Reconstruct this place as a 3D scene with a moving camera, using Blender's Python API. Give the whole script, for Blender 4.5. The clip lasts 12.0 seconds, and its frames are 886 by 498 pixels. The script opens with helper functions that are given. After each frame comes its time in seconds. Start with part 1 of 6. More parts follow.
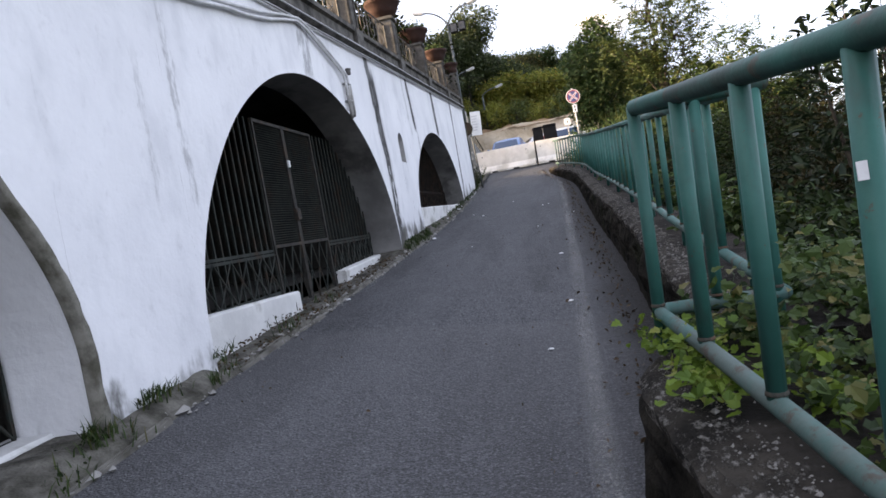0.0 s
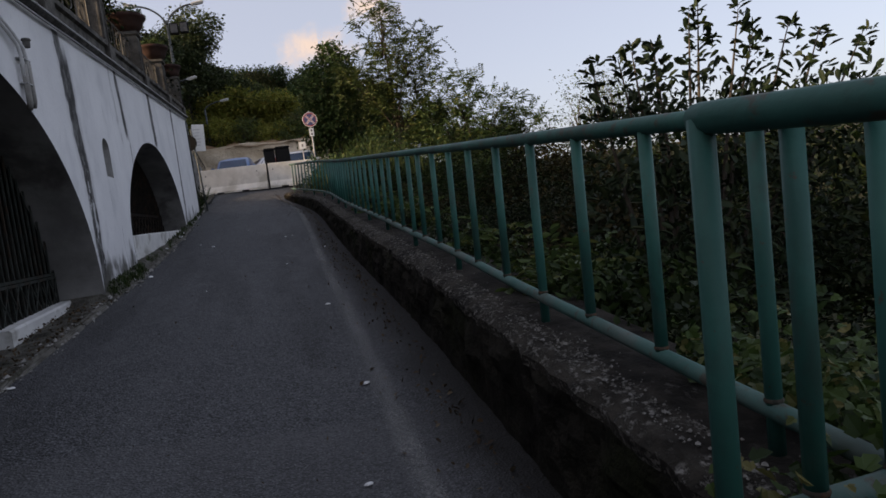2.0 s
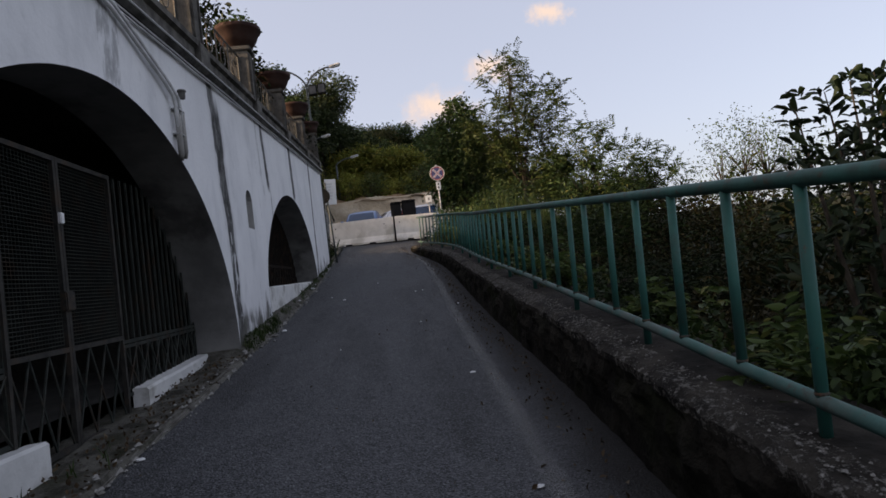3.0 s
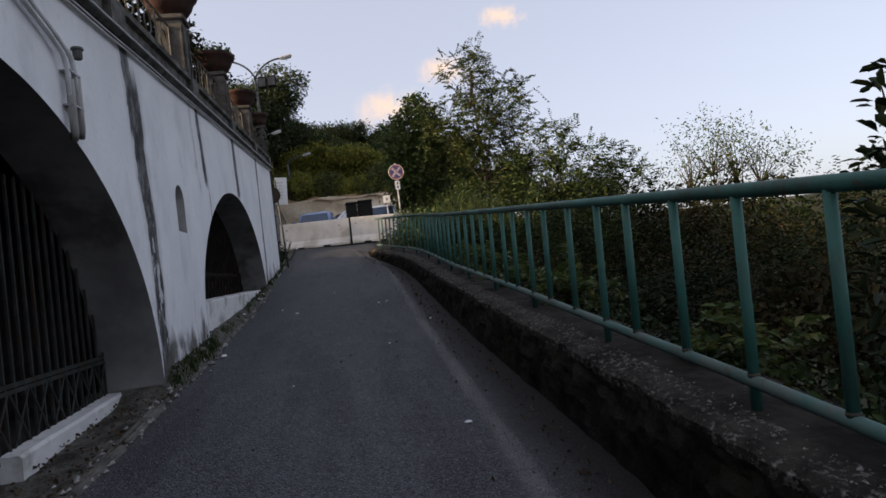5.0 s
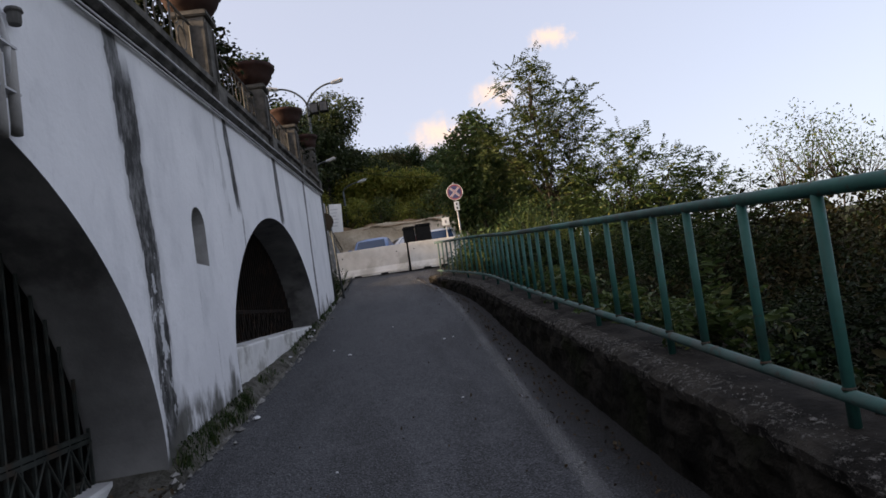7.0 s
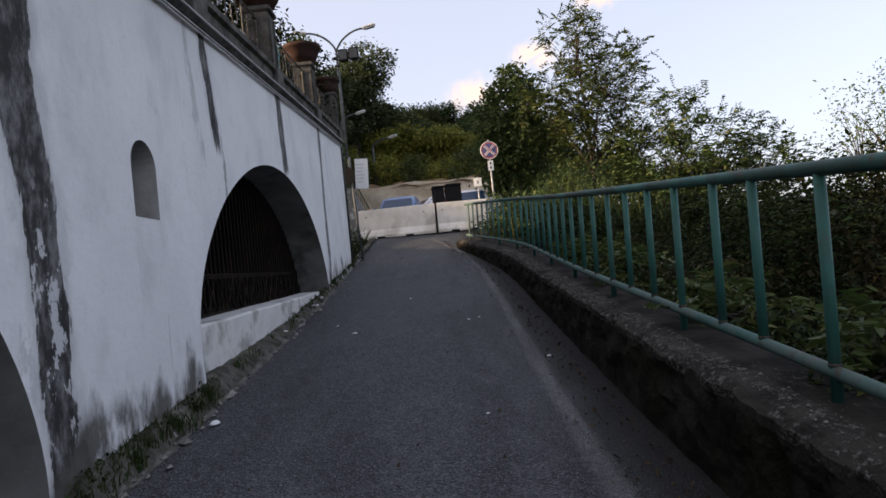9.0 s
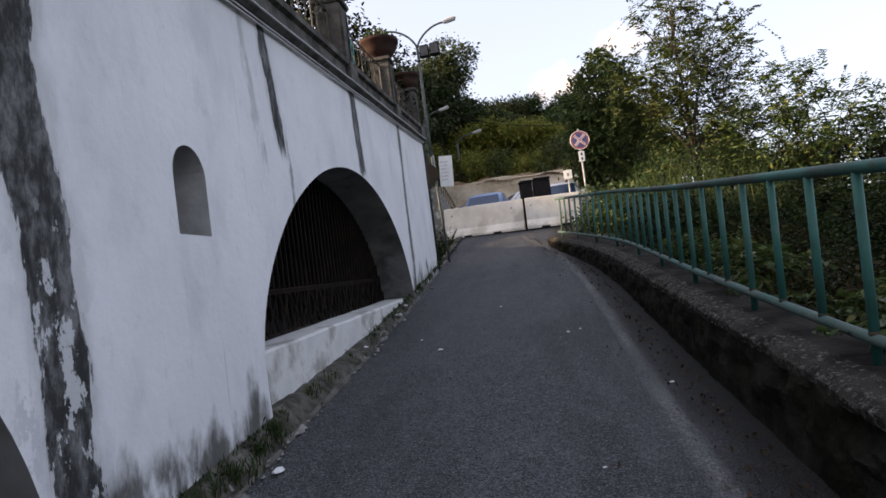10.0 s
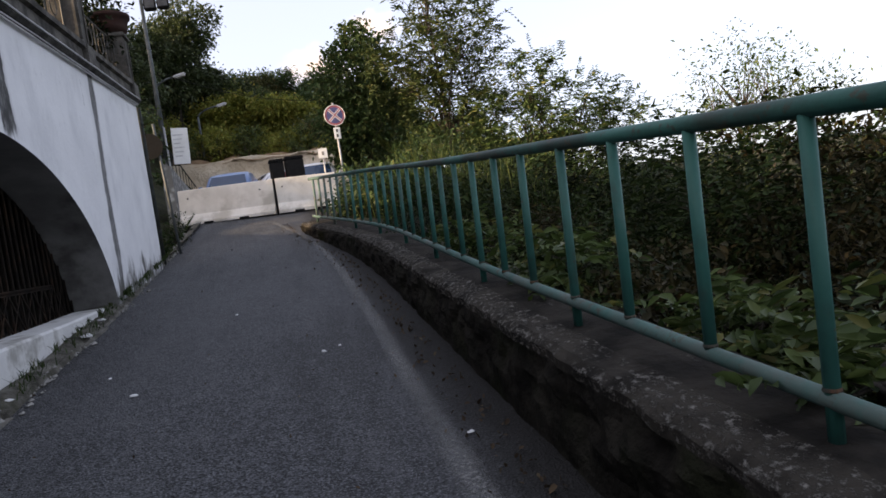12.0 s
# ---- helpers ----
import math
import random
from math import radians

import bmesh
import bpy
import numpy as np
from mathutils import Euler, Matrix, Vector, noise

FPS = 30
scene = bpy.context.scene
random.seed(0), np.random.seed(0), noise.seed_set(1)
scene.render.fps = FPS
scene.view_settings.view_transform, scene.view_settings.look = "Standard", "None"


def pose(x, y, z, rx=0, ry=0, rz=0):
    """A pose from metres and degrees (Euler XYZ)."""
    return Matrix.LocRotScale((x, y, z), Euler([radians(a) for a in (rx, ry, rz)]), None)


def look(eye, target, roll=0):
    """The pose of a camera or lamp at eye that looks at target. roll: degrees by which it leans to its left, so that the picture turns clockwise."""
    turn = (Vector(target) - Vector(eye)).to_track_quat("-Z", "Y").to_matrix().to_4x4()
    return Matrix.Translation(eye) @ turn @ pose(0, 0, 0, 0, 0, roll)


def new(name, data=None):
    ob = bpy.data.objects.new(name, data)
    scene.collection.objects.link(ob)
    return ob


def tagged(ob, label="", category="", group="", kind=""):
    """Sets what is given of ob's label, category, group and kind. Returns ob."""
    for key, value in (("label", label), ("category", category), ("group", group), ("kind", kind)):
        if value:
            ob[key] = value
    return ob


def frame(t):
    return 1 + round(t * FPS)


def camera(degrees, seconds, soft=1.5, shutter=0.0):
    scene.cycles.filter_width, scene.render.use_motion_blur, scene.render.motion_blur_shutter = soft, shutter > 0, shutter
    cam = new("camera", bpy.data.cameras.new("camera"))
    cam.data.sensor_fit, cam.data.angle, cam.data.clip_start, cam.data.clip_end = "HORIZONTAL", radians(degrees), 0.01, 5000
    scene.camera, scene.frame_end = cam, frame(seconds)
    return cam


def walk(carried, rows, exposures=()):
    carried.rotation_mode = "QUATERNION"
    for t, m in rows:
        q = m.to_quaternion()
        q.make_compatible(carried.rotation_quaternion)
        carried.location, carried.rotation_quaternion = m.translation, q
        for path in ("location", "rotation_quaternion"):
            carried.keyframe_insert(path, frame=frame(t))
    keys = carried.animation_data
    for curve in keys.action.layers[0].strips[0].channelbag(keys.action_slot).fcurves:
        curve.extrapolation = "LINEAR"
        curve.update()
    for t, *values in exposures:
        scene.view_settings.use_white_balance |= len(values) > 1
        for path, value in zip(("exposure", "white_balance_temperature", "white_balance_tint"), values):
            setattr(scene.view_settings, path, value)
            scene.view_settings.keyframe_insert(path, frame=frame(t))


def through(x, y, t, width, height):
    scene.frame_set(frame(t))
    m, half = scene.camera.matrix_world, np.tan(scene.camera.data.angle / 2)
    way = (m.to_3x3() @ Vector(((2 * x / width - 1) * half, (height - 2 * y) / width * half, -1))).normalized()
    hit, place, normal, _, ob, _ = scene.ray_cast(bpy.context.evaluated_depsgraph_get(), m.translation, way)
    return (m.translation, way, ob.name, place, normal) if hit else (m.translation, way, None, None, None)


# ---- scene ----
cam = camera(70.0, 12.0, 1.6)

PATH = [
    (0, (2.554, 3.748, 1.749), (2.188, 5.712, 1.672), -10.2),
    (0.5, (2.435, 4.148, 1.831), (2.577, 6.143, 1.837), -6.3),
    (1, (2.356, 4.62, 1.88), (2.538, 6.612, 1.863), -5.2),
    (1.5, (2.222, 5.019, 1.877), (2.523, 6.993, 1.767), -6.9),
    (2, (2.125, 5.341, 1.974), (2.62, 7.274, 1.837), -7.8),
    (2.5, (2.062, 5.744, 2.014), (2.264, 7.734, 2.027), -7.6),
    (3, (1.91, 6.154, 2.056), (2.07, 8.146, 2.133), -6.8),
    (3.2, (1.857, 6.35, 2.096), (2.121, 8.333, 2.113), -6.9),
    (4.8, (1.8, 7.408, 2.212), (2.14, 9.377, 2.29), -6.2),
    (5, (1.791, 7.562, 2.219), (2.098, 9.537, 2.282), -6.9),
    (5.5, (1.808, 7.99, 2.269), (1.912, 9.979, 2.451), -6.5),
    (6, (1.773, 8.424, 2.261), (1.873, 10.416, 2.407), -5.8),
    (6.5, (1.736, 8.866, 2.34), (1.971, 10.847, 2.475), -7.2),
    (6.7, (1.763, 9.006, 2.328), (1.914, 10.993, 2.499), -8.3),
    (8.3, (2.001, 10.148, 2.393), (2.128, 12.143, 2.464), -9.7),
    (8.5, (2.021, 10.328, 2.451), (2.082, 12.325, 2.537), -7.5),
    (9, (1.947, 10.789, 2.458), (1.974, 12.788, 2.513), -5.9),
    (9.5, (1.879, 11.191, 2.523), (1.839, 13.19, 2.564), -8.5),
    (10, (1.914, 11.613, 2.591), (1.665, 13.596, 2.664), -7.3),
    (10.5, (1.872, 12.045, 2.583), (1.642, 14.032, 2.587), -8.0),
    (11, (1.885, 12.487, 2.635), (1.938, 14.486, 2.623), -9.5),
    (11.5, (2.032, 12.943, 2.678), (2.175, 14.937, 2.668), -9.4),
    (12, (2.087, 13.405, 2.671), (2.572, 15.343, 2.587), -8.6),
]
EXPOSURE = [(0, 2.8, 8350, 19), (0.3, 1.9, 8350, 19), (0.6, 1.1, 8350, 19), (1, 0.98, 8350, 19), (1.8, 1.1, 8350, 19), (2.5, 1.3, 8350, 19), (3, 1.26, 8350, 19), (5, 1.34, 8350, 19), (6.5, 1.45, 8350, 19), (8.5, 1.6, 8350, 19), (9.5, 1.75, 8350, 19), (10.5, 2.0, 8350, 19), (11, 1.87, 8350, 19), (11.5, 1.89, 8350, 19), (12, 1.93, 8350, 19)]
walk(cam, [(t, look(e, g, r)) for t, e, g, r in PATH], EXPOSURE)

# ---------------------------------------------------------------- world and light
world = bpy.data.worlds.new("sky")
scene.world = world
world.use_nodes = True
wnt = world.node_tree
sky = wnt.nodes.new("ShaderNodeTexSky")
sky.sky_type = "NISHITA"
sky.sun_disc = False
sky.sun_elevation = radians(17)
sky.sun_rotation = radians(-100)
sky.air_density, sky.dust_density, sky.ozone_density = 0.7, 3.5, 1.0
wnt.nodes["Background"].inputs[1].default_value = 0.12
haze = wnt.nodes.new("ShaderNodeMix")
haze.data_type = "RGBA"
haze.inputs[0].default_value = 0.5
haze.inputs[7].default_value = (2.25, 2.87, 4.05, 1)
wnt.links.new(sky.outputs[0], haze.inputs[6])
wnt.links.new(haze.outputs[2], wnt.nodes["Background"].inputs[0])
sun_data = bpy.data.lights.new("sun", "SUN")
sun_data.energy, sun_data.angle, sun_data.color = 2.6, radians(1.5), (1.0, 0.86, 0.66)
sun = new("sun", sun_data)
sun.matrix_world = look((-60, -10.5, 18.6), (0, 0, 0))


# ---------------------------------------------------------------- node helpers
class Nodes:
    """Short-hand for building one node material."""

    def __init__(self, name):
        self.mat = bpy.data.materials.new(name)
        self.mat.use_nodes = True
        self.nt = self.mat.node_tree
        self.bsdf = self.nt.nodes["Principled BSDF"]
        self.geo = self.nt.nodes.new("ShaderNodeTexCoord").outputs["Object"]

    def put(self, value, socket):
        if isinstance(value, (int, float)):
            socket.default_value = value
        elif isinstance(value, tuple):
            socket.default_value = (*value, 1) if len(value) == 3 and socket.type == "RGBA" else value
        else:
            self.nt.links.new(value, socket)

    def m(self, op, a, b=0.0, c=0.0):
        n = self.nt.nodes.new("ShaderNodeMath")
        n.operation = op
        for v, s in zip((a, b, c), n.inputs):
            self.put(v, s)
        return n.outputs[0]

    def noise(self, scale, detail=4.0, stretch=(1, 1, 1), rough=0.6, coords=None):
        mp = self.nt.nodes.new("ShaderNodeMapping")
        self.put(coords or self.geo, mp.inputs[0])
        mp.inputs["Scale"].default_value = stretch
        n = self.nt.nodes.new("ShaderNodeTexNoise")
        self.nt.links.new(mp.outputs[0], n.inputs["Vector"])
        n.inputs["Scale"].default_value, n.inputs["Detail"].default_value = scale, detail
        n.inputs["Roughness"].default_value = rough
        return n.outputs[0]

    def cells(self, scale, feature="F1"):
        n = self.nt.nodes.new("ShaderNodeTexVoronoi")
        n.feature = feature
        self.put(self.geo, n.inputs["Vector"])
        n.inputs["Scale"].default_value = scale
        return n.outputs[0]

    def step(self, v, lo, hi):
        n = self.nt.nodes.new("ShaderNodeMapRange")
        n.interpolation_type = "SMOOTHSTEP"
        for x, s in zip((v, lo, hi), n.inputs):
            self.put(x, s)
        return n.outputs[0]

    def mix(self, f, a, b):
        n = self.nt.nodes.new("ShaderNodeMix")
        n.data_type = "RGBA"
        self.put(f, n.inputs["Factor"])
        self.put(a, n.inputs["A"] if False else n.inputs[6])
        self.put(b, n.inputs[7])
        return n.outputs[2]

    def axes(self):
        n = self.nt.nodes.new("ShaderNodeSeparateXYZ")
        self.put(self.geo, n.inputs[0])
        return n.outputs

    def island(self):
        return self.nt.nodes.new("ShaderNodeNewGeometry").outputs["Random Per Island"]

    def object_random(self):
        return self.nt.nodes.new("ShaderNodeObjectInfo").outputs["Random"]

    def done(self, colour, rough=0.8, bump=None, strength=0.3, dist=0.01, metal=0.0, spec=0.5):
        self.put(colour, self.bsdf.inputs["Base Color"])
        self.put(rough, self.bsdf.inputs["Roughness"])
        self.put(metal, self.bsdf.inputs["Metallic"])
        self.put(spec, self.bsdf.inputs["Specular IOR Level"])
        if bump is not None:
            b = self.nt.nodes.new("ShaderNodeBump")
            b.inputs["Strength"].default_value, b.inputs["Distance"].default_value = strength, dist
            self.nt.links.new(bump, b.inputs["Height"])
            self.nt.links.new(b.outputs[0], self.bsdf.inputs["Normal"])
        return self.mat


def rough_mat(name, dark, light, scale, rough=0.85, bump_scale=60, strength=0.3, dist=0.01, stain=None, stain_scale=0.8, metal=0.0, spec=0.25):
    """A surface with two scales of colour variation and fine relief."""
    n = Nodes(name)
    c = n.mix(n.step(n.noise(scale, 6), 0.3, 0.7), dark, light)
    if stain:
        c = n.mix(n.m("MULTIPLY", n.step(n.noise(stain_scale, 8), 0.5, 0.68), 0.8), c, stain)
    return n.done(c, rough, n.noise(bump_scale, 5), strength, dist, metal, spec)


# ---------------------------------------------------------------- the lie of the land
def lerp_table(table, v):
    if v <= table[0][0]:
        return table[0][1]
    for (a, p), (b, q) in zip(table, table[1:]):
        if v <= b:
            return p + (q - p) * (v - a) / (b - a)
    return table[-1][1]


def smooth_table(table, v, reach=0.9):
    return sum(lerp_table(table, v + d * reach) for d in (-1, -0.5, 0, 0.5, 1)) / 5


def smoothstep(a, b, v):
    t = min(1.0, max(0.0, (v - a) / (b - a)))
    return t * t * (3 - 2 * t)


def crown_z(y):
    """Height of the road's middle."""
    z = 0.038 + 0.0945 * y
    if y > 17:
        z += 0.48 * ((min(y, 33) - 17) / 15.8) ** 2
    return z


LIFT = [(-10, 0.2), (7, 0.2), (8.5, 0.16), (10.5, 0.1), (13, 0.05), (16, 0.0), (60, 0.0)]
EDGE = [(-10, 0.16), (8, 0.16), (14, 0.14), (17.4, 0.10), (23, 0.03), (27, -0.06), (32, -0.25), (34, -0.3)]
LINE = [(-10, 2.45), (6, 2.57), (9, 2.63), (12, 2.70), (16, 2.75), (20, 2.83), (23, 2.82), (25, 2.76), (27, 2.6), (29, 2.3), (31, 1.9)]
KERB = [(6.3, 3.1), (7.5, 3.16), (8.7, 3.19), (10, 3.235), (12, 3.255), (14, 3.24), (18, 3.27), (21, 3.29), (23, 3.24), (24.5, 3.1), (26, 2.9), (28.2, 2.58)]
RAIL = [(6.4, 3.37), (7.85, 3.39), (9, 3.41), (10, 3.45), (12, 3.465), (13.5, 3.495), (17.5, 3.50), (19.2, 3.54), (21.4, 3.57), (22.5, 3.52), (23.5, 3.42), (24.5, 3.31), (26, 3.1), (27.8, 2.84)]
CROSSFALL = [(-10, 0.09), (16, 0.09), (18.5, 0.05), (22, 0.0), (60, 0.0)]


def near_x(y):
    return lerp_table([(-8, 4.3), (4.0, 3.16), (5.4, 3.01), (5.9, 2.955), (6.38, 2.885)], y)


def road_z(x, y):
    fall = smooth_table(CROSSFALL, y) * max(0.0, min(1.0, (x - 0.9) / 1.75))
    return crown_z(y) + smooth_table(LIFT, y) * min(1.0, max(0.0, (2.4 - x) / 2.3)) - fall


def kerb_z(y):
    return rail_z(y) - 0.13


def rail_z(y):
    return 0.671 + 0.0906 * y + 0.05 * smoothstep(18, 24, y)


def cornice_z(y):
    return 4.61 + 0.078 * (y - 13.6)


def ground_z(x, y):
    """The sheet of natural ground under and around everything."""
    road = crown_z(min(max(y, -60), 52)) - 0.3
    z = road
    if x > 3.4:
        z = road + 0.6 * smoothstep(3.4, 3.9, x) * smoothstep(31, 27, y)
        d = max(0.0, x - 4.0)
        fall = 0.5 * d if d < 24 else 12 + 4 * (1 - math.exp(-(d - 24) / 30))
        z -= fall * smoothstep(62, 34, y) + 0.0
        z += 0.25 * noise.noise((x * 0.4, y * 0.4, 0))
    if y > 47:
        z += min(8.5, 0.42 * (y - 47)) * smoothstep(20, 6, x)
    if x < -1.0:
        left = smoothstep(25.5, 33, y)
        hill = min(16.0, 0.75 * (-1.0 - x))
        z = z * 1.0 + hill * left
        z += (1 - left) * max(0.0, cornice_z(y) - 0.1 - z) * smoothstep(-4.2, -5.0, x)
        z += (1 - left) * min(10.0, 0.3 * max(0.0, -9.0 - x))
    r = math.hypot(x, y)
    far = smoothstep(90, 400, r)
    z = z * (1 - far) + far * (-14 + 46 * max(0.0, noise.noise((x * 0.0016 + 3.1, y * 0.0016, 0.4))) * smoothstep(200, 900, r))
    return z


# ---------------------------------------------------------------- mesh helpers
def mesh_ob(name, verts, faces, mat, parent=None, label="", smooth=False):
    me = bpy.data.meshes.new(name)
    me.from_pydata([tuple(v) for v in verts], [], faces)
    me.update()
    for mm in (mat if isinstance(mat, (list, tuple)) else [mat]):
        me.materials.append(mm)
    if smooth:
        me.polygons.foreach_set("use_smooth", [True] * len(me.polygons))
    ob = new(name, me)
    if parent:
        ob.parent = parent
    if label:
        tagged(ob, label)
    return ob


def part(name, bm, mat, parent=None, label="", smooth=False):
    """Links a bmesh as one mesh object under a thing or under a part."""
    bmesh.ops.recalc_face_normals(bm, faces=bm.faces)
    me = bpy.data.meshes.new(name)
    bm.to_mesh(me)
    bm.free()
    me.materials.append(mat)
    if smooth:
        me.polygons.foreach_set("use_smooth", [True] * len(me.polygons))
    ob = new(name, me)
    if parent:
        ob.parent = parent
    if label:
        tagged(ob, label)
    return ob


def thing(name, label, category, m=None, group="", kind=""):
    ob = new(name)
    ob.empty_display_size = 0.2
    if m is not None:
        ob.matrix_basis = m
    return tagged(ob, label, category, group, kind)


def box(bm, x0, y0, z0, x1, y1, z1, bevel=0.0, m=None):
    r = bmesh.ops.create_cube(bm, size=1)
    t = Matrix.Translation(((x0 + x1) / 2, (y0 + y1) / 2, (z0 + z1) / 2)) @ Matrix.Diagonal((x1 - x0, y1 - y0, z1 - z0, 1))
    bmesh.ops.transform(bm, matrix=(m @ t) if m is not None else t, verts=r["verts"])
    if bevel:
        es = list({e for v in r["verts"] for e in v.link_edges})
        bmesh.ops.bevel(bm, geom=es, offset=bevel, segments=2, affect="EDGES")
    return bm


def ring_tube(bm, pts, radii, sides=8, cap=True):
    """A round tube along points; radii one number or one a point."""
    pts = [Vector(p) for p in pts]
    if isinstance(radii, (int, float)):
        radii = [radii] * len(pts)
    rings, ref = [], None
    for i, p in enumerate(pts):
        d = (pts[min(i + 1, len(pts) - 1)] - pts[max(i - 1, 0)]).normalized()
        if ref is None:
            ref = Vector((0, 0, 1)) if abs(d.z) < 0.9 else Vector((1, 0, 0))
        u = d.cross(ref).normalized()
        v = u.cross(d).normalized()
        ref = v if abs(d.dot(v)) < 0.9 else ref
        rings.append([bm.verts.new(p + (u * math.cos(2 * math.pi * k / sides) + v * math.sin(2 * math.pi * k / sides)) * radii[i]) for k in range(sides)])
    for a, b in zip(rings, rings[1:]):
        for k in range(sides):
            bm.faces.new((a[k], a[(k + 1) % sides], b[(k + 1) % sides], b[k]))
    if cap:
        bm.faces.new(rings[0][::-1])
        bm.faces.new(rings[-1])
    return bm


def lathe(bm, profile, sides=20, centre=(0, 0, 0)):
    """A turned shape from (radius, height) pairs."""
    rings = []
    for r, z in profile:
        rings.append([bm.verts.new((centre[0] + r * math.cos(2 * math.pi * k / sides), centre[1] + r * math.sin(2 * math.pi * k / sides), centre[2] + z)) for k in range(sides)])
    for a, b in zip(rings, rings[1:]):
        for k in range(sides):
            bm.faces.new((a[k], a[(k + 1) % sides], b[(k + 1) % sides], b[k]))
    bm.faces.new(rings[0][::-1])
    bm.faces.new(rings[-1])
    return bm


def extrude_y(profile, ys, place, closed=True):
    """Verts and faces of a profile of (x, z) carried along y; place(y) gives its origin's x and z."""
    verts, faces, n = [], [], len(profile)
    for y in ys:
        ox, oz = place(y)
        verts += [(ox + px, y, oz + pz) for px, pz in profile]
    for i in range(len(ys) - 1):
        for k in range(n if closed else n - 1):
            a, b = i * n + k, i * n + (k + 1) % n
            faces.append((a, b, b + n, a + n))
    if closed:
        faces += [tuple(range(n))[::-1], tuple(range((len(ys) - 1) * n, len(ys) * n))]
    return verts, faces


def steps(a, b, n):
    return [a + (b - a) * i / n for i in range(n + 1)]


rng = np.random.default_rng(7)


def leaf_mesh(name, centres, size, mat, parent=None, label="", droop=0.3, wide=0.45, spread=0.3, rg=None, outward=None, tip=0.0):
    """Folded two-sided leaves at the given centres, every one its own island."""
    rg = rg or rng
    c = np.asarray(centres, dtype=float)
    n = len(c)
    d = rg.normal(size=(n, 3))
    if outward is not None:
        d = d * 0.7 + outward
    d[:, 2] -= droop
    d /= np.linalg.norm(d, axis=1)[:, None]
    up = rg.normal(size=(n, 3)) * 0.6 + np.array([0, 0, 1.0])
    side = np.cross(d, up)
    side /= np.linalg.norm(side, axis=1)[:, None] + 1e-9
    nrm = np.cross(side, d)
    s = size * (1 + spread * rg.normal(size=n)).clip(0.4, 1.8)
    L, Wd = d * s[:, None], side * (s * wide)[:, None]
    F = nrm * (s * 0.12)[:, None]
    v = np.empty((n, 6, 3))
    v[:, 0] = c - L * 0.5
    v[:, 1] = c - L * (0.12 - 0.12 * tip) + Wd * (0.5 - 0.08 * tip) + F
    v[:, 2] = c + L * (0.22 + 0.16 * tip) + Wd * (0.36 + 0.1 * tip) + F * 0.6
    v[:, 3] = c + L * 0.5 - F * 0.4
    v[:, 4] = c + L * (0.22 + 0.16 * tip) - Wd * (0.36 + 0.1 * tip) + F * 0.6
    v[:, 5] = c - L * (0.12 - 0.12 * tip) - Wd * (0.5 - 0.08 * tip) + F
    idx = np.arange(n)[:, None] * 6
    quads = np.concatenate([idx + np.array([0, 1, 2, 3]), idx + np.array([0, 3, 4, 5])])
    me = bpy.data.meshes.new(name)
    me.vertices.add(n * 6)
    me.vertices.foreach_set("co", v.reshape(-1))
    me.loops.add(len(quads) * 4)
    me.loops.foreach_set("vertex_index", quads.reshape(-1).astype(np.int32))
    me.polygons.add(len(quads))
    me.polygons.foreach_set("loop_start", np.arange(len(quads), dtype=np.int32) * 4)
    me.update(calc_edges=True)
    me.validate()
    me.materials.append(mat)
    ob = new(name, me)
    if parent:
        ob.parent = parent
    if label:
        tagged(ob, label)
    return ob


def lobed_leaves(name, centres, size, mat, label, rg):
    """Five-lobed ivy leaves, folded along the rib, lying loosely face up."""
    outline = np.array([(-0.45, 0), (-0.5, 0.26), (-0.16, 0.5), (-0.06, 0.27), (0.14, 0.33), (0.5, 0), (0.14, -0.33), (-0.06, -0.27), (-0.16, -0.5), (-0.5, -0.26)])
    c = np.asarray(centres, dtype=float)
    n = len(c)
    nrm = rg.normal(size=(n, 3)) * 0.55 + np.array([-0.25, -0.3, 1.0])
    nrm /= np.linalg.norm(nrm, axis=1)[:, None]
    d = np.cross(nrm, rg.normal(size=(n, 3)))
    d /= np.linalg.norm(d, axis=1)[:, None] + 1e-9
    side = np.cross(nrm, d)
    s = size * rg.uniform(0.45, 1.25, n)[:, None, None]
    v = c[:, None] + s * (outline[None, :, :1] * d[:, None] + outline[None, :, 1:] * side[:, None] + (0.3 * np.abs(outline[None, :, 1:]) - 0.25 * np.abs(outline[None, :, :1]) ** 1.5) * nrm[:, None])
    faces = []
    for i in range(n):
        q = 10 * i
        faces += [(q, q + 1, q + 2, q + 3), (q, q + 3, q + 4, q + 5), (q, q + 5, q + 6, q + 7), (q, q + 7, q + 8, q + 9)]
    return tagged(mesh_ob(name, v.reshape(-1, 3), faces, mat), label, "ivy", kind="stuff")


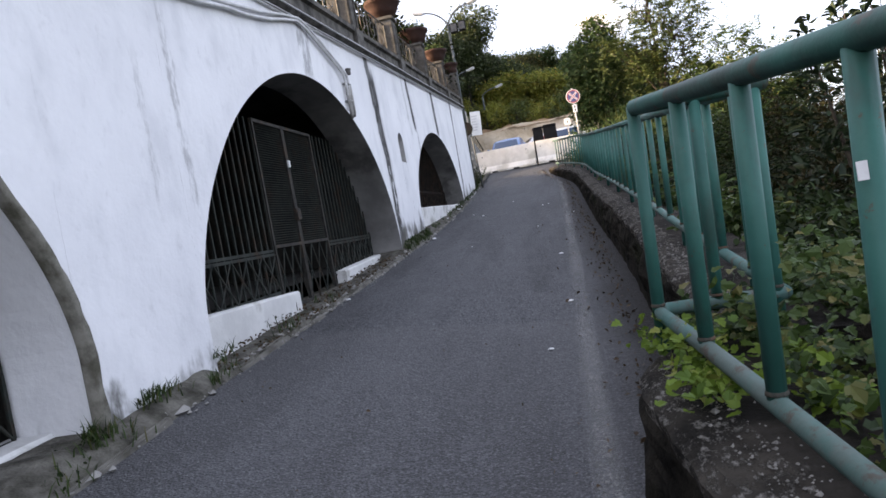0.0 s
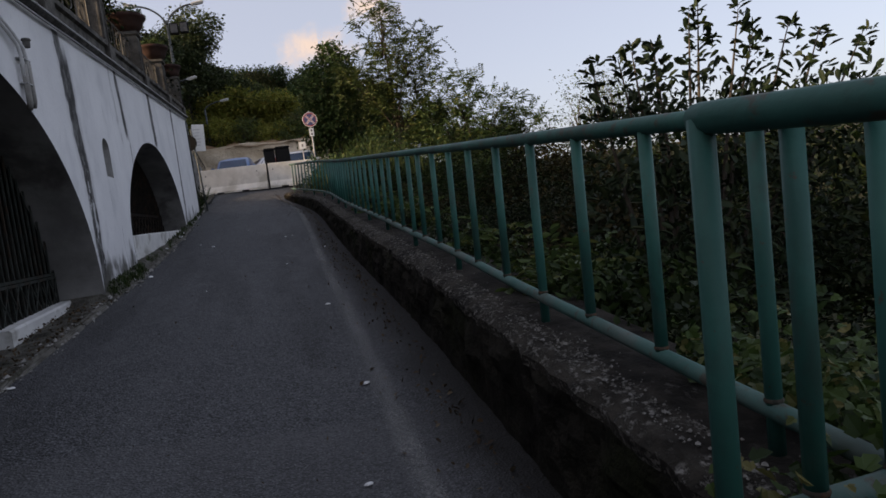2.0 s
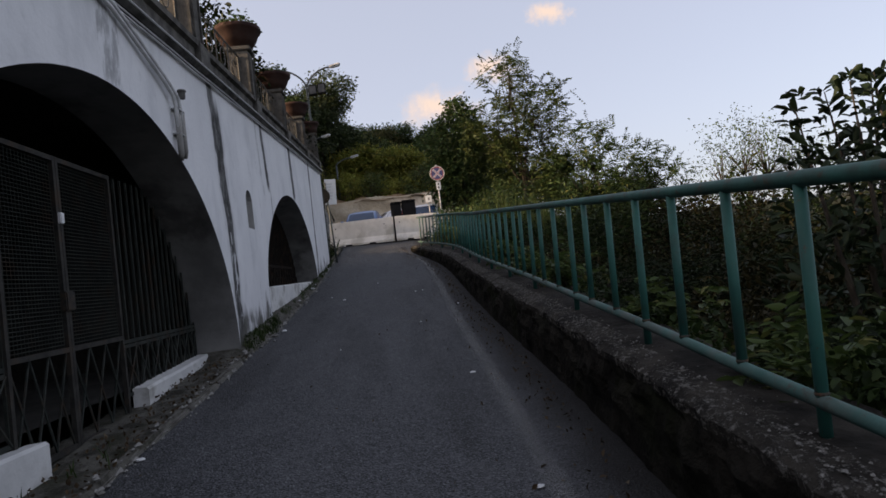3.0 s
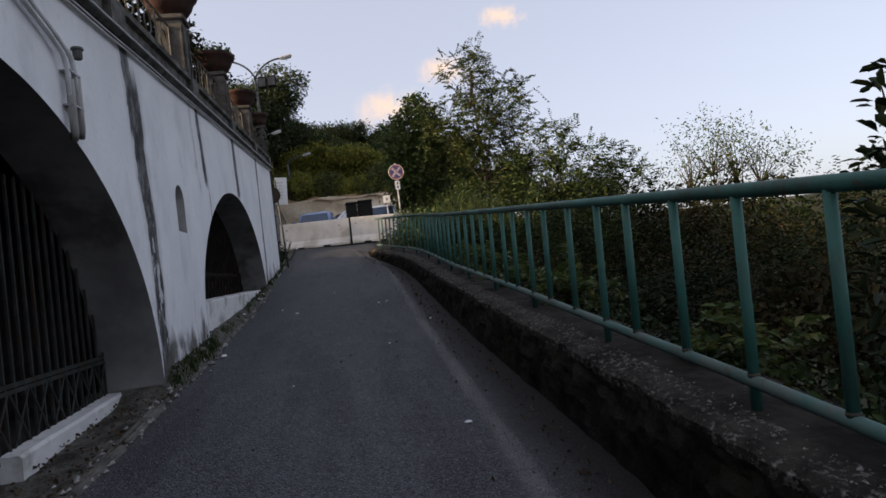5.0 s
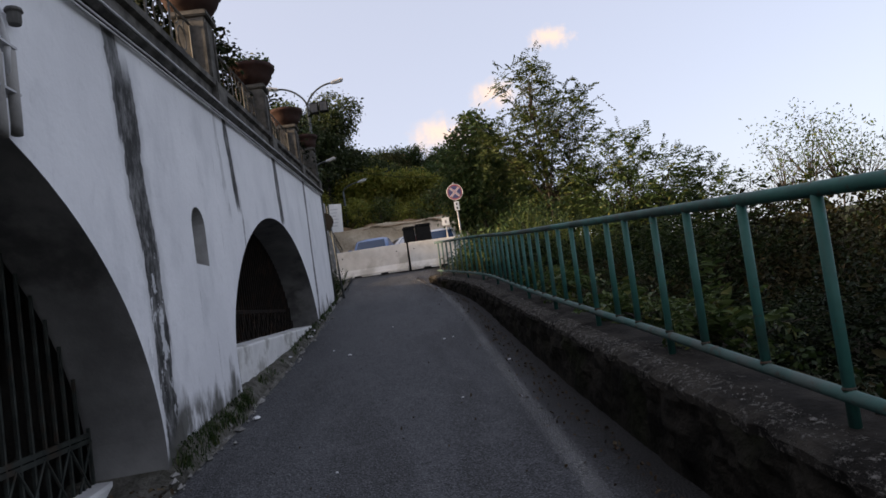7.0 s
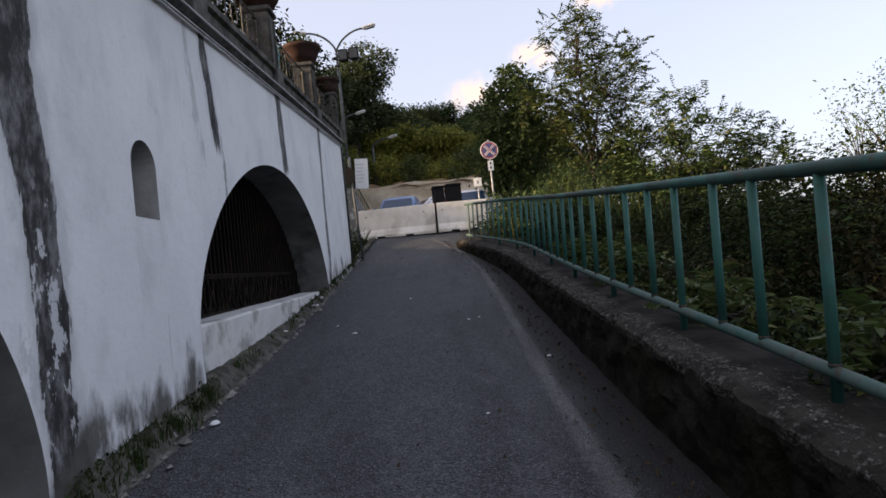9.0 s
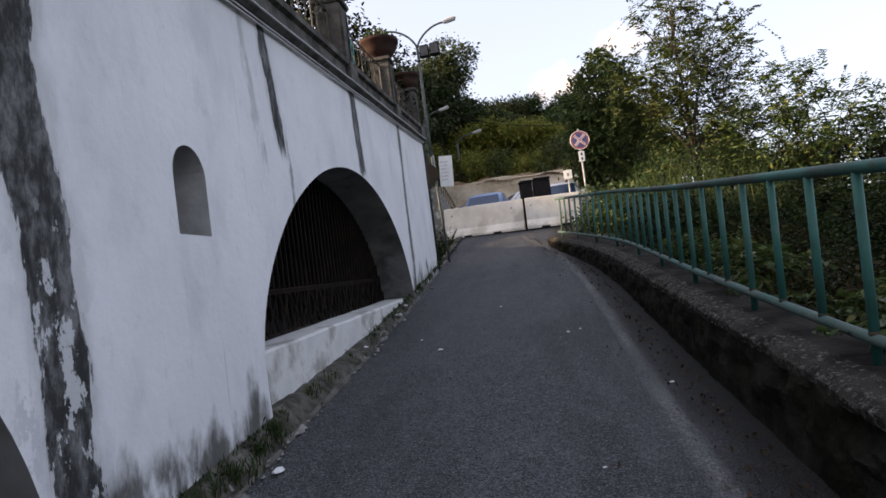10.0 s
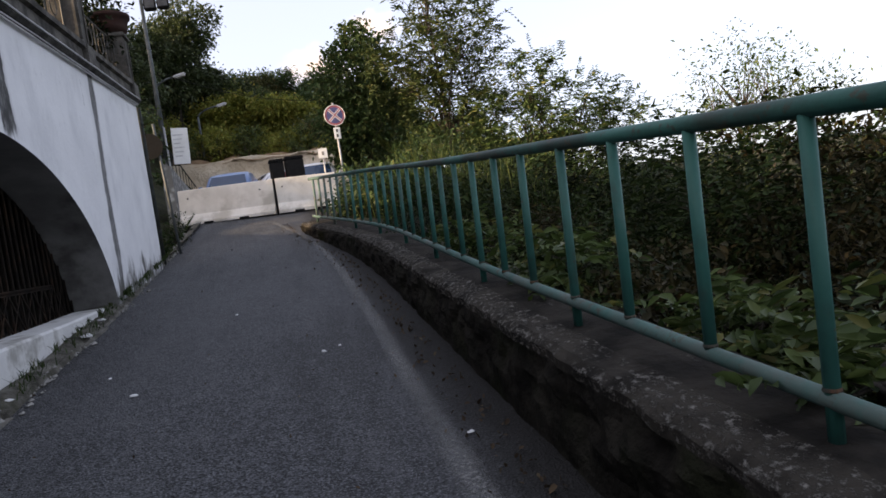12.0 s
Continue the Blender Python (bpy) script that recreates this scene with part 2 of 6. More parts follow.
# ---------------------------------------------------------------- materials
def leaf_mat(name, a, b, c, gloss=0.5, through=0.25, spec=0.2, patch=0.0):
    n = Nodes(name)
    r = n.island()
    col = n.mix(n.step(r, 0.0, 0.6), a, b)
    col = n.mix(n.step(r, 0.82, 1.0), col, c)
    col = n.mix(n.m("MULTIPLY", n.noise(0.9, 3), 0.35), col, a)
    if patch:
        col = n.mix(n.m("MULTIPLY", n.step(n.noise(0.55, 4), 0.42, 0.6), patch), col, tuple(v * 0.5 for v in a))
    mat = n.done(col, gloss, n.noise(40, 3), 0.2, 0.004, spec=spec)
    tr = n.nt.nodes.new("ShaderNodeBsdfTranslucent")
    n.put(col, tr.inputs[0])
    mx = n.nt.nodes.new("ShaderNodeMixShader")
    mx.inputs[0].default_value = through
    n.nt.links.new(n.bsdf.outputs[0], mx.inputs[1])
    n.nt.links.new(tr.outputs[0], mx.inputs[2])
    n.nt.links.new(mx.outputs[0], n.nt.nodes["Material Output"].inputs[0])
    return mat


M_LEAF_DARK = leaf_mat("leaf_dark", (0.028, 0.052, 0.018), (0.058, 0.098, 0.030), (0.13, 0.13, 0.042))
# Next three: shade and dark gaps of the slope growth put into leaf colour.
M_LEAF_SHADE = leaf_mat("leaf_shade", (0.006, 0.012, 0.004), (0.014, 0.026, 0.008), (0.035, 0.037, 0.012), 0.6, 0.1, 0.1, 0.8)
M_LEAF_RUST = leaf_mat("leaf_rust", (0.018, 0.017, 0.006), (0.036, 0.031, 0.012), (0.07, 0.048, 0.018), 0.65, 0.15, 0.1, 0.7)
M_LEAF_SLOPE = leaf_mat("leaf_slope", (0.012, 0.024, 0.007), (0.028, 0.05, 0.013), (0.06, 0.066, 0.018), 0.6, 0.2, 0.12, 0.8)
M_LEAF_HILL = leaf_mat("leaf_hill", (0.04, 0.05, 0.02), (0.105, 0.105, 0.038), (0.21, 0.15, 0.06), 0.5, 0.3)
M_LEAF_MID = leaf_mat("leaf_mid", (0.045, 0.07, 0.024), (0.09, 0.118, 0.036), (0.19, 0.16, 0.052))
M_LEAF_CROWN = leaf_mat("leaf_crown", (0.032, 0.055, 0.018), (0.078, 0.108, 0.032), (0.17, 0.165, 0.05), 0.5, 0.25, 0.2, 0.5)
M_LEAF_TALL = leaf_mat("leaf_tall", (0.03, 0.046, 0.018), (0.066, 0.092, 0.034), (0.14, 0.15, 0.06), 0.45, 0.25, 0.25, 0.45)
# Yellow-green leaves, colour raised to carry sun on the hillside.
M_LEAF_WARM = leaf_mat("leaf_sunlit", (0.12, 0.15, 0.03), (0.25, 0.25, 0.05), (0.36, 0.26, 0.06), 0.5, 0.35)
M_LEAF_FERN = leaf_mat("leaf_fern", (0.035, 0.06, 0.018), (0.07, 0.105, 0.028), (0.15, 0.14, 0.04), 0.5, 0.3)
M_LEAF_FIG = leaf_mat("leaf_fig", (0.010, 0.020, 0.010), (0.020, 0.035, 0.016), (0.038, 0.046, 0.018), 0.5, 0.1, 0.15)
M_LEAF_IVY = leaf_mat("leaf_ivy", (0.016, 0.034, 0.010), (0.05, 0.088, 0.02), (0.17, 0.15, 0.055))
M_LEAF_SPRIG = leaf_mat("leaf_sprig", (0.07, 0.13, 0.022), (0.15, 0.23, 0.035), (0.27, 0.27, 0.07), 0.45, 0.35)
M_LEAF_DRY = leaf_mat("leaf_dry", (0.045, 0.029, 0.018), (0.09, 0.058, 0.032), (0.16, 0.125, 0.08), 0.8, 0.1)
M_REED = leaf_mat("reed_blade", (0.035, 0.058, 0.015), (0.08, 0.105, 0.03), (0.16, 0.15, 0.055), 0.6)
M_TUFT = leaf_mat("verge_grass", (0.018, 0.036, 0.010), (0.04, 0.07, 0.018), (0.10, 0.09, 0.035), 0.6)
M_BARK = rough_mat("bark", (0.025, 0.021, 0.017), (0.08, 0.068, 0.056), 6, 0.9, 30, 0.6, 0.02)
M_GROUND = rough_mat("earth", (0.012, 0.016, 0.006), (0.035, 0.034, 0.016), 0.7, 0.95, 9, 0.6, 0.05, stain=(0.022, 0.032, 0.010), stain_scale=0.3)
M_CONC_DARK = rough_mat("weathered_concrete", (0.05, 0.048, 0.045), (0.16, 0.155, 0.145), 3.0, 0.9, 50, 0.5, 0.015, stain=(0.03, 0.03, 0.026), stain_scale=1.6)
M_CONC_GREY = rough_mat("grey_concrete", (0.18, 0.175, 0.165), (0.32, 0.31, 0.29), 2.2, 0.88, 60, 0.4, 0.01, stain=(0.09, 0.085, 0.07), stain_scale=1.5)
M_NICHE = rough_mat("dirty_plaster", (0.26, 0.255, 0.25), (0.42, 0.415, 0.40), 3.0, 0.92, 30, 0.4, 0.01)
# Unpainted grey plaster, taken darker for the shade inside the arches.
M_SOFFIT = rough_mat("shaded_grey_plaster", (0.13, 0.128, 0.124), (0.24, 0.236, 0.228), 1.4, 0.9, 40, 0.35, 0.008, stain=(0.05, 0.048, 0.045), stain_scale=1.1)
# Crevice shading of the rubble face is put into this near-black stone.
M_STONE = rough_mat("shaded_rubble_stone", (0.0075, 0.0068, 0.0058), (0.03, 0.0265, 0.0215), 4.0, 0.92, 14, 0.9, 0.05, stain=(0.014, 0.016, 0.008), stain_scale=1.3, spec=0.05)
M_ROCK = rough_mat("pale_earth_bank", (0.46, 0.36, 0.25), (0.68, 0.58, 0.45), 0.6, 0.95, 4, 0.8, 0.15, stain=(0.30, 0.16, 0.08), stain_scale=0.35)
M_IRON = rough_mat("painted_iron", (0.014, 0.019, 0.017), (0.032, 0.038, 0.034), 9, 0.65, 80, 0.25, 0.004, stain=(0.04, 0.025, 0.017), stain_scale=5, spec=0.15)
M_GALV = rough_mat("galvanised_steel", (0.28, 0.28, 0.28), (0.42, 0.42, 0.42), 6, 0.5, 60, 0.1, 0.002, metal=0.6)
M_TERRA = rough_mat("terracotta", (0.024, 0.012, 0.010), (0.052, 0.023, 0.018), 5, 0.85, 50, 0.3, 0.006, stain=(0.05, 0.03, 0.024), stain_scale=4)
M_BARRIER = rough_mat("whitened_concrete", (0.62, 0.59, 0.53), (0.76, 0.73, 0.67), 1.8, 0.85, 50, 0.25, 0.006, stain=(0.42, 0.39, 0.33), stain_scale=1.2)
# Cellar plaster nearly black: the unlit interior is put into the colour.
M_PLASTER_DIM = rough_mat("shaded_vault_plaster", (0.02, 0.019, 0.017), (0.05, 0.047, 0.042), 1.5, 0.95, 12, 0.6, 0.03, stain=(0.06, 0.055, 0.05), stain_scale=0.8)
M_BLACK = rough_mat("black_plastic", (0.008, 0.008, 0.008), (0.014, 0.014, 0.014), 8, 0.85, 60, 0.05, 0.002, spec=0.2)
M_TYRE = rough_mat("tyre_rubber", (0.015, 0.015, 0.015), (0.03, 0.03, 0.03), 12, 0.9, 60, 0.2, 0.004)
M_WHITE = rough_mat("white_enamel", (0.72, 0.72, 0.70), (0.8, 0.8, 0.78), 3, 0.4, 40, 0.05, 0.002)
M_PAPER = rough_mat("litter_paper", (0.62, 0.62, 0.62), (0.8, 0.8, 0.8), 14, 0.7, 50, 0.3, 0.004)
M_RED = rough_mat("sign_red", (0.42, 0.10, 0.11), (0.5, 0.15, 0.155), 5, 0.4, 40, 0.05, 0.002)
M_BLUE = rough_mat("sign_blue", (0.09, 0.085, 0.19), (0.13, 0.12, 0.24), 5, 0.4, 40, 0.05, 0.002)
M_CABLE = rough_mat("grey_conduit", (0.45, 0.45, 0.45), (0.62, 0.62, 0.62), 7, 0.6, 40, 0.1, 0.003)


def asphalt():
    n = Nodes("asphalt")
    ax = n.axes()
    grit = n.noise(42, 4, rough=0.9)
    c = n.mix(n.step(grit, 0.46, 0.62), (0.0088, 0.0092, 0.0102), (0.125, 0.13, 0.141))
    c = n.mix(n.m("MULTIPLY", n.step(n.noise(70, 2, rough=0.5), 0.66, 0.72), 0.7), c, (0.24, 0.24, 0.24))
    c = n.mix(n.step(n.noise(0.9, 5, (1, 0.35, 1)), 0.35, 0.7), c, n.mix(0.55, c, (0.08, 0.082, 0.087)))
    c = n.mix(n.m("MULTIPLY", n.step(n.noise(1.7, 7), 0.55, 0.72), 0.4), c, (0.026, 0.026, 0.027))
    stones = n.m("MULTIPLY", n.step(n.noise(24, 3, rough=0.75), 0.5, 0.6), 0.4)
    c = n.mix(stones, c, n.mix(n.noise(160, 2), (0.09, 0.094, 0.102), (0.19, 0.193, 0.2)))
    c = n.mix(n.m("MULTIPLY", n.step(n.noise(17, 3, rough=0.8), 0.56, 0.66), 0.55), c, (0.012, 0.0124, 0.0134))
    # wheel polish and tar in long drawn-out bands
    c = n.mix(n.m("MULTIPLY", n.step(n.noise(1.5, 5, (1, 0.11, 1)), 0.44, 0.6), 0.6), c, (0.02, 0.0203, 0.0212))
    c = n.mix(n.m("MULTIPLY", n.step(n.noise(3.5, 7, (1, 0.6, 1), 0.7), 0.52, 0.66), 0.4), c, (0.10, 0.101, 0.105))
    # bare stones and pits of the worn surface
    pits = n.step(n.noise(62, 3, rough=0.65), 0.49, 0.38)
    c = n.mix(n.m("MULTIPLY", pits, 0.8), c, (0.008, 0.0083, 0.009))
    chips = n.step(n.noise(75, 3, rough=0.65), 0.53, 0.63)
    c = n.mix(n.m("MULTIPLY", chips, 0.75), c, n.mix(n.noise(33, 2), (0.12, 0.125, 0.137), (0.24, 0.244, 0.252)))
    # an older, paler surfacing ends in a ragged seam
    seam = n.m("ADD", ax[1], n.m("MULTIPLY", n.noise(2.5, 4), 0.35))
    old = n.step(seam, 9.15, 9.05)
    c = n.mix(n.m("MULTIPLY", old, 0.35), c, (0.095, 0.095, 0.098))
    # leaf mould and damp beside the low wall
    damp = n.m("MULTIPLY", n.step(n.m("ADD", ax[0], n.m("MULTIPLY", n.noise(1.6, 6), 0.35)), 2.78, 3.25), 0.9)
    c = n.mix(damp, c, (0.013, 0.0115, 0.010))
    return n.done(c, n.mix(n.step(grit, 0.3, 0.7), (0.6, 0.6, 0.6), (0.85, 0.85, 0.85)), n.m("ADD", n.cells(75), n.m("MULTIPLY", n.noise(12, 4), 1.2)), 0.8, 0.012, spec=0.25)


def line_paint():
    """Thin dusty paint that has worn through to the asphalt, ragged at its edges."""
    n = Nodes("worn_line_paint")
    uv = n.nt.nodes.new("ShaderNodeSeparateXYZ")
    n.nt.links.new(n.nt.nodes.new("ShaderNodeTexCoord").outputs["UV"], uv.inputs[0])
    off = n.m("ABSOLUTE", n.m("SUBTRACT", uv.outputs[0], 0.5))
    off = n.m("ADD", off, n.m("MULTIPLY", n.m("SUBTRACT", n.noise(5, 6, rough=0.7), 0.5), 0.5))
    body = n.step(off, 0.5, 0.12)
    worn = n.step(n.noise(45, 4, rough=0.9), 0.62, 0.4)
    patch = n.step(n.noise(0.8, 4), 0.25, 0.6)
    k = n.m("MULTIPLY", n.m("MULTIPLY", body, worn), n.m("MULTIPLY_ADD", patch, 0.42, 0.33))
    n.done((0.225, 0.225, 0.22), 0.85, spec=0.2)
    tr = n.nt.nodes.new("ShaderNodeBsdfTransparent")
    mx = n.nt.nodes.new("ShaderNodeMixShader")
    n.put(k, mx.inputs[0])
    n.nt.links.new(tr.outputs[0], mx.inputs[1])
    n.nt.links.new(n.bsdf.outputs[0], mx.inputs[2])
    n.nt.links.new(mx.outputs[0], n.nt.nodes["Material Output"].inputs[0])
    return n.mat


STREAKS = [(8.02, 0.055, 2.2, 3.45, 0.33), (7.6, 0.035, 2.2, 3.0, 0.15), (10.97, 0.19, 3.7, 4.6, 0.4), (13.93, 0.17, 0.9, 4.2, 0.95, -0.1), (13.87, 0.13, 3.75, 4.9, 0.8, -0.14),
           (16.95, 0.105, 3.75, 4.95, 0.95, -0.19), (17.0, 0.05, 2.7, 3.8, 0.55, -0.1), (16.5, 0.06, 3.6, 4.9, 0.25, -0.19), (19.7, 0.14, 3.95, 5.2, 0.85, -0.11), (22.5, 0.105, 2.3, 5.5, 0.75, 0.08)]


def wall_paint():
    n = Nodes("limewashed_wall")
    ax = n.axes()
    c = n.mix(n.step(n.noise(0.7, 6), 0.3, 0.7), (0.665, 0.67, 0.685), (0.76, 0.765, 0.775))
    c = n.mix(n.m("MULTIPLY", n.step(n.noise(1.1, 4, (1, 1.5, 0.8)), 0.48, 0.7), 0.5), c, (0.50, 0.51, 0.53))
    c = n.mix(n.m("MULTIPLY", n.step(n.noise(9, 7, (1, 1, 0.6), 0.7), 0.55, 0.72), 0.3), c, (0.45, 0.45, 0.46))
    wob = n.m("MULTIPLY", n.m("SUBTRACT", n.noise(1.5, 6, (1, 1, 0.6)), 0.5), 0.35)
    fray = n.noise(6, 8, (1, 2.0, 0.35), 0.75)
    gap = n.step(n.noise(3.5, 7, (1, 2.5, 0.8), 0.7), 0.4, 0.58)
    total = None
    for y, w, z0, z1, k, *lean in STREAKS:
        d = n.m("ABSOLUTE", n.m("ADD", n.m("SUBTRACT", ax[1], n.m("MULTIPLY_ADD", n.m("SUBTRACT", ax[2], 3.0), lean[0] if lean else 0.0, y)), wob))
        d = n.m("ADD", d, n.m("MULTIPLY", fray, w * 1.1))
        s = n.m("MAXIMUM", n.step(d, w * 1.5, w * 1.4), n.m("MULTIPLY", n.step(d, w * 2.1, w * 1.2), 0.35))
        s = n.m("MULTIPLY", s, n.m("MULTIPLY", n.step(n.m("ADD", ax[2], n.m("MULTIPLY", fray, 0.5)), z0 + 0.2, z0 + 0.36), n.step(ax[2], z1 + 0.4, z1)))
        s = n.m("MULTIPLY", s, min(1.0, k + 0.12) if k > 0.6 else n.m("MULTIPLY", gap, k + 0.1))
        total = s if total is None else n.m("MAXIMUM", total, s)
    # flaking limewash along the pier beside the gate
    flake = n.m("MULTIPLY", n.step(n.noise(3.6, 8, (1, 1.5, 0.8), 0.72), 0.54, 0.56), n.step(n.m("ABSOLUTE", n.m("SUBTRACT", ax[1], 13.95)), 0.3, 0.18))
    flake = n.m("MULTIPLY", flake, n.m("MULTIPLY", n.step(ax[2], 1.6, 1.9), n.step(ax[2], 3.2, 2.8)))
    c = n.mix(total, c, n.mix(n.step(n.noise(5, 8, (1, 1.5, 0.6), 0.75), 0.42, 0.7), (0.02, 0.021, 0.0205), (0.22, 0.22, 0.218)))
    c = n.mix(n.m("MULTIPLY", flake, 0.9), c, (0.55, 0.56, 0.57))
    # splashed mud and moss at the foot, in tongues
    foot = n.m("SUBTRACT", ax[2], n.m("ADD", n.m("MULTIPLY", ax[1], 0.098), 0.16))
    tongue = n.m("ADD", foot, n.m("MULTIPLY", n.m("SUBTRACT", n.noise(2.0, 7, (1, 1.2, 0.5)), 0.5), -1.5))
    moss = n.m("MULTIPLY", n.step(tongue, 0.3, 0.02), n.step(n.noise(3.2, 5, (1, 1, 0.5)), 0.33, 0.5))
    c = n.mix(n.m("MULTIPLY", moss, 0.95), c, n.mix(n.noise(6, 4), (0.03, 0.031, 0.026), (0.12, 0.115, 0.10)))
    return n.done(c, 0.9, n.m("ADD", n.noise(18, 5), n.m("MULTIPLY", n.noise(2.2, 3), 2.0)), 0.4, 0.012)


def rail_paint():
    n = Nodes("green_rail_paint")
    c = n.mix(n.step(n.noise(2.5, 5), 0.3, 0.7), (0.013, 0.082, 0.068), (0.022, 0.125, 0.104))
    c = n.mix(n.m("MULTIPLY", n.step(n.noise(7, 7, (1, 1, 0.4), 0.7), 0.5, 0.68), 0.55), c, (0.035, 0.062, 0.054))
    chips = n.step(n.noise(26, 7, rough=0.7), 0.63, 0.66)
    c = n.mix(n.m("MULTIPLY", chips, 0.75), c, (0.08, 0.05, 0.035))
    c = n.mix(n.m("MULTIPLY", n.step(n.noise(5, 6), 0.6, 0.78), 0.45), c, (0.085, 0.125, 0.112))
    return n.done(c, 0.55, n.noise(45, 4), 0.3, 0.003, spec=0.3)


def rail_low_paint():
    """The bottom tube: chalky, splashed and rusting through."""
    n = Nodes("chalky_rail_paint")
    c = n.mix(n.step(n.noise(3, 5), 0.3, 0.7), (0.03, 0.10, 0.088), (0.06, 0.14, 0.125))
    c = n.mix(n.m("MULTIPLY", n.step(n.noise(2.2, 7, rough=0.7), 0.42, 0.62), 0.7), c, (0.10, 0.115, 0.105))
    c = n.mix(n.m("MULTIPLY", n.step(n.noise(9, 7, rough=0.75), 0.54, 0.64), 0.7), c, (0.075, 0.05, 0.037))
    return n.done(c, 0.7, n.noise(40, 5), 0.4, 0.004, spec=0.25)


def rail_top_paint():
    """The same green, grimed and rusted where weather sits on it."""
    n = Nodes("weathered_rail_paint")
    c = n.mix(n.step(n.noise(2.5, 5), 0.3, 0.7), (0.011, 0.07, 0.058), (0.02, 0.115, 0.095))
    c = n.mix(n.m("MULTIPLY", n.step(n.noise(1.1, 6, rough=0.7), 0.42, 0.6), 0.75), c, (0.024, 0.028, 0.022))
    c = n.mix(n.m("MULTIPLY", n.step(n.noise(16, 6), 0.56, 0.64), 0.7), c, (0.06, 0.04, 0.027))
    return n.done(c, 0.6, n.noise(45, 4), 0.35, 0.004, spec=0.3)


def pale_rail_paint():
    return rough_mat("faded_green_rail_paint", (0.05, 0.10, 0.088), (0.09, 0.15, 0.135), 4, 0.65, 45, 0.2, 0.003, stain=(0.12, 0.09, 0.07), stain_scale=6)


M_ASPHALT, M_LINE, M_WALL, M_RAIL, M_RAIL_PALE = asphalt(), line_paint(), wall_paint(), rail_paint(), pale_rail_paint()


def glass_mat():
    n = Nodes("car_glass")
    n.bsdf.inputs["Coat Weight"].default_value = 0.8
    return n.done((0.03, 0.08, 0.17), 0.06, spec=0.8)


def car_paint(name, col):
    n = Nodes(name)
    n.bsdf.inputs["Coat Weight"].default_value = 0.6
    return n.done(n.mix(n.noise(3, 4), col, tuple(v * 1.15 for v in col)), 0.35)


M_GLASS = glass_mat()
M_RAIL_TOP, M_RAIL_LOW = rail_top_paint(), rail_low_paint()


# ---------------------------------------------------------------- ground, road, verge
def build_ground():
    def axis(lo, hi, fine, far):
        a = list(np.arange(lo, hi + 0.01, fine))
        s, v = fine, hi
        while v < far:
            s *= 1.22
            v += s
            a.append(v)
        s, v = fine, lo
        while v > -far:
            s *= 1.22
            v -= s
            a.insert(0, v)
        return a
    xs, ys = axis(-10, 14, 0.6, 3500), axis(-8, 66, 0.9, 3500)
    verts = [(x, y, ground_z(x, y)) for y in ys for x in xs]
    w = len(xs)
    faces = [(j * w + i, j * w + i + 1, j * w + w + i + 1, j * w + w + i) for j in range(len(ys) - 1) for i in range(w - 1)]
    ob = mesh_ob("ground", verts, faces, M_GROUND, smooth=True)
    tagged(ob, "earthy overgrown ground falling away to a valley", "ground", kind="structure")


def build_road():
    ys = steps(-8, 33, 82) + steps(33.5, 52, 37)
    cols = 15
    verts, faces = [], []
    for y in ys:
        a = smooth_table(EDGE, y) if y < 33 else -0.3 - 0.16 * (y - 33)
        b = (3.3 if y < 28 else 3.3 + min(4.0, (y - 28) * 0.7))
        for k in range(cols):
            x = a + (b - a) * k / (cols - 1)
            verts.append((x, y, road_z(x, y) + 0.006 * noise.noise((x * 0.7, y * 0.7, 5))))
    for j in range(len(ys) - 1):
        for i in range(cols - 1):
            q = j * cols + i
            faces.append((q, q + 1, q + cols + 1, q + cols))
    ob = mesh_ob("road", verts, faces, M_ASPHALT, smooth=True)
    tagged(ob, "worn grey asphalt lane climbing between wall and railing", "road", kind="structure")
    # the worn edge line
    ys = steps(-6, 31, 148)
    verts, faces = [], []
    for y in ys:
        c = smooth_table(LINE, y)
        h = 0.1 + 0.015 * noise.noise((y * 2.1, 0, 3))
        for x in (c - h, c + h):
            verts.append((x, y, road_z(x, y) + 0.01))
    faces = [(2 * j, 2 * j + 1, 2 * j + 3, 2 * j + 2) for j in range(len(ys) - 1)]
    line = mesh_ob("road_line", verts, faces, M_LINE)
    uv = line.data.uv_layers.new(name="across")
    uv.data.foreach_set("uv", [c for loop in line.data.loops for c in (float(loop.vertex_index % 2), 0.0)])
    line.visible_shadow = False
    tagged(line, "worn white edge line painted on the asphalt", "road marking", kind="structure")


build_ground()
build_road()


# ---------------------------------------------------------------- the arched wall
WALL_Y0, WALL_Y1, BACK = -8.0, 25.55, -0.54
# left, right, springing height, rise, fullness, lean along the slope
ARCHES = [(0.75, 6.7, 1.2, 2.28, 0.58, 0.05), (7.9, 13.86, 1.45, 2.28, 0.58, 0.05), (15.97, 22.17, 2.2, 1.76, 0.62, 0.02)]


def arch_z(a, y):
    l, r, base, rise, full, lean = a
    c, hw = (l + r) / 2, (r - l) / 2
    u = min(1.0, abs(y - c) / hw)
    return base + rise * (1 - u * u) ** full + lean * (y - c)


def foot_z(y):
    return road_z(0, y) - 0.3


NICHE = (15.0, 15.37, 3.0, 3.34)


def niche_top(y):
    l, r, _, spring = NICHE
    c, hw = (l + r) / 2, (r - l) / 2
    return spring + hw * math.sqrt(max(0.0, 1 - ((y - c) / hw) ** 2)) + 0.02


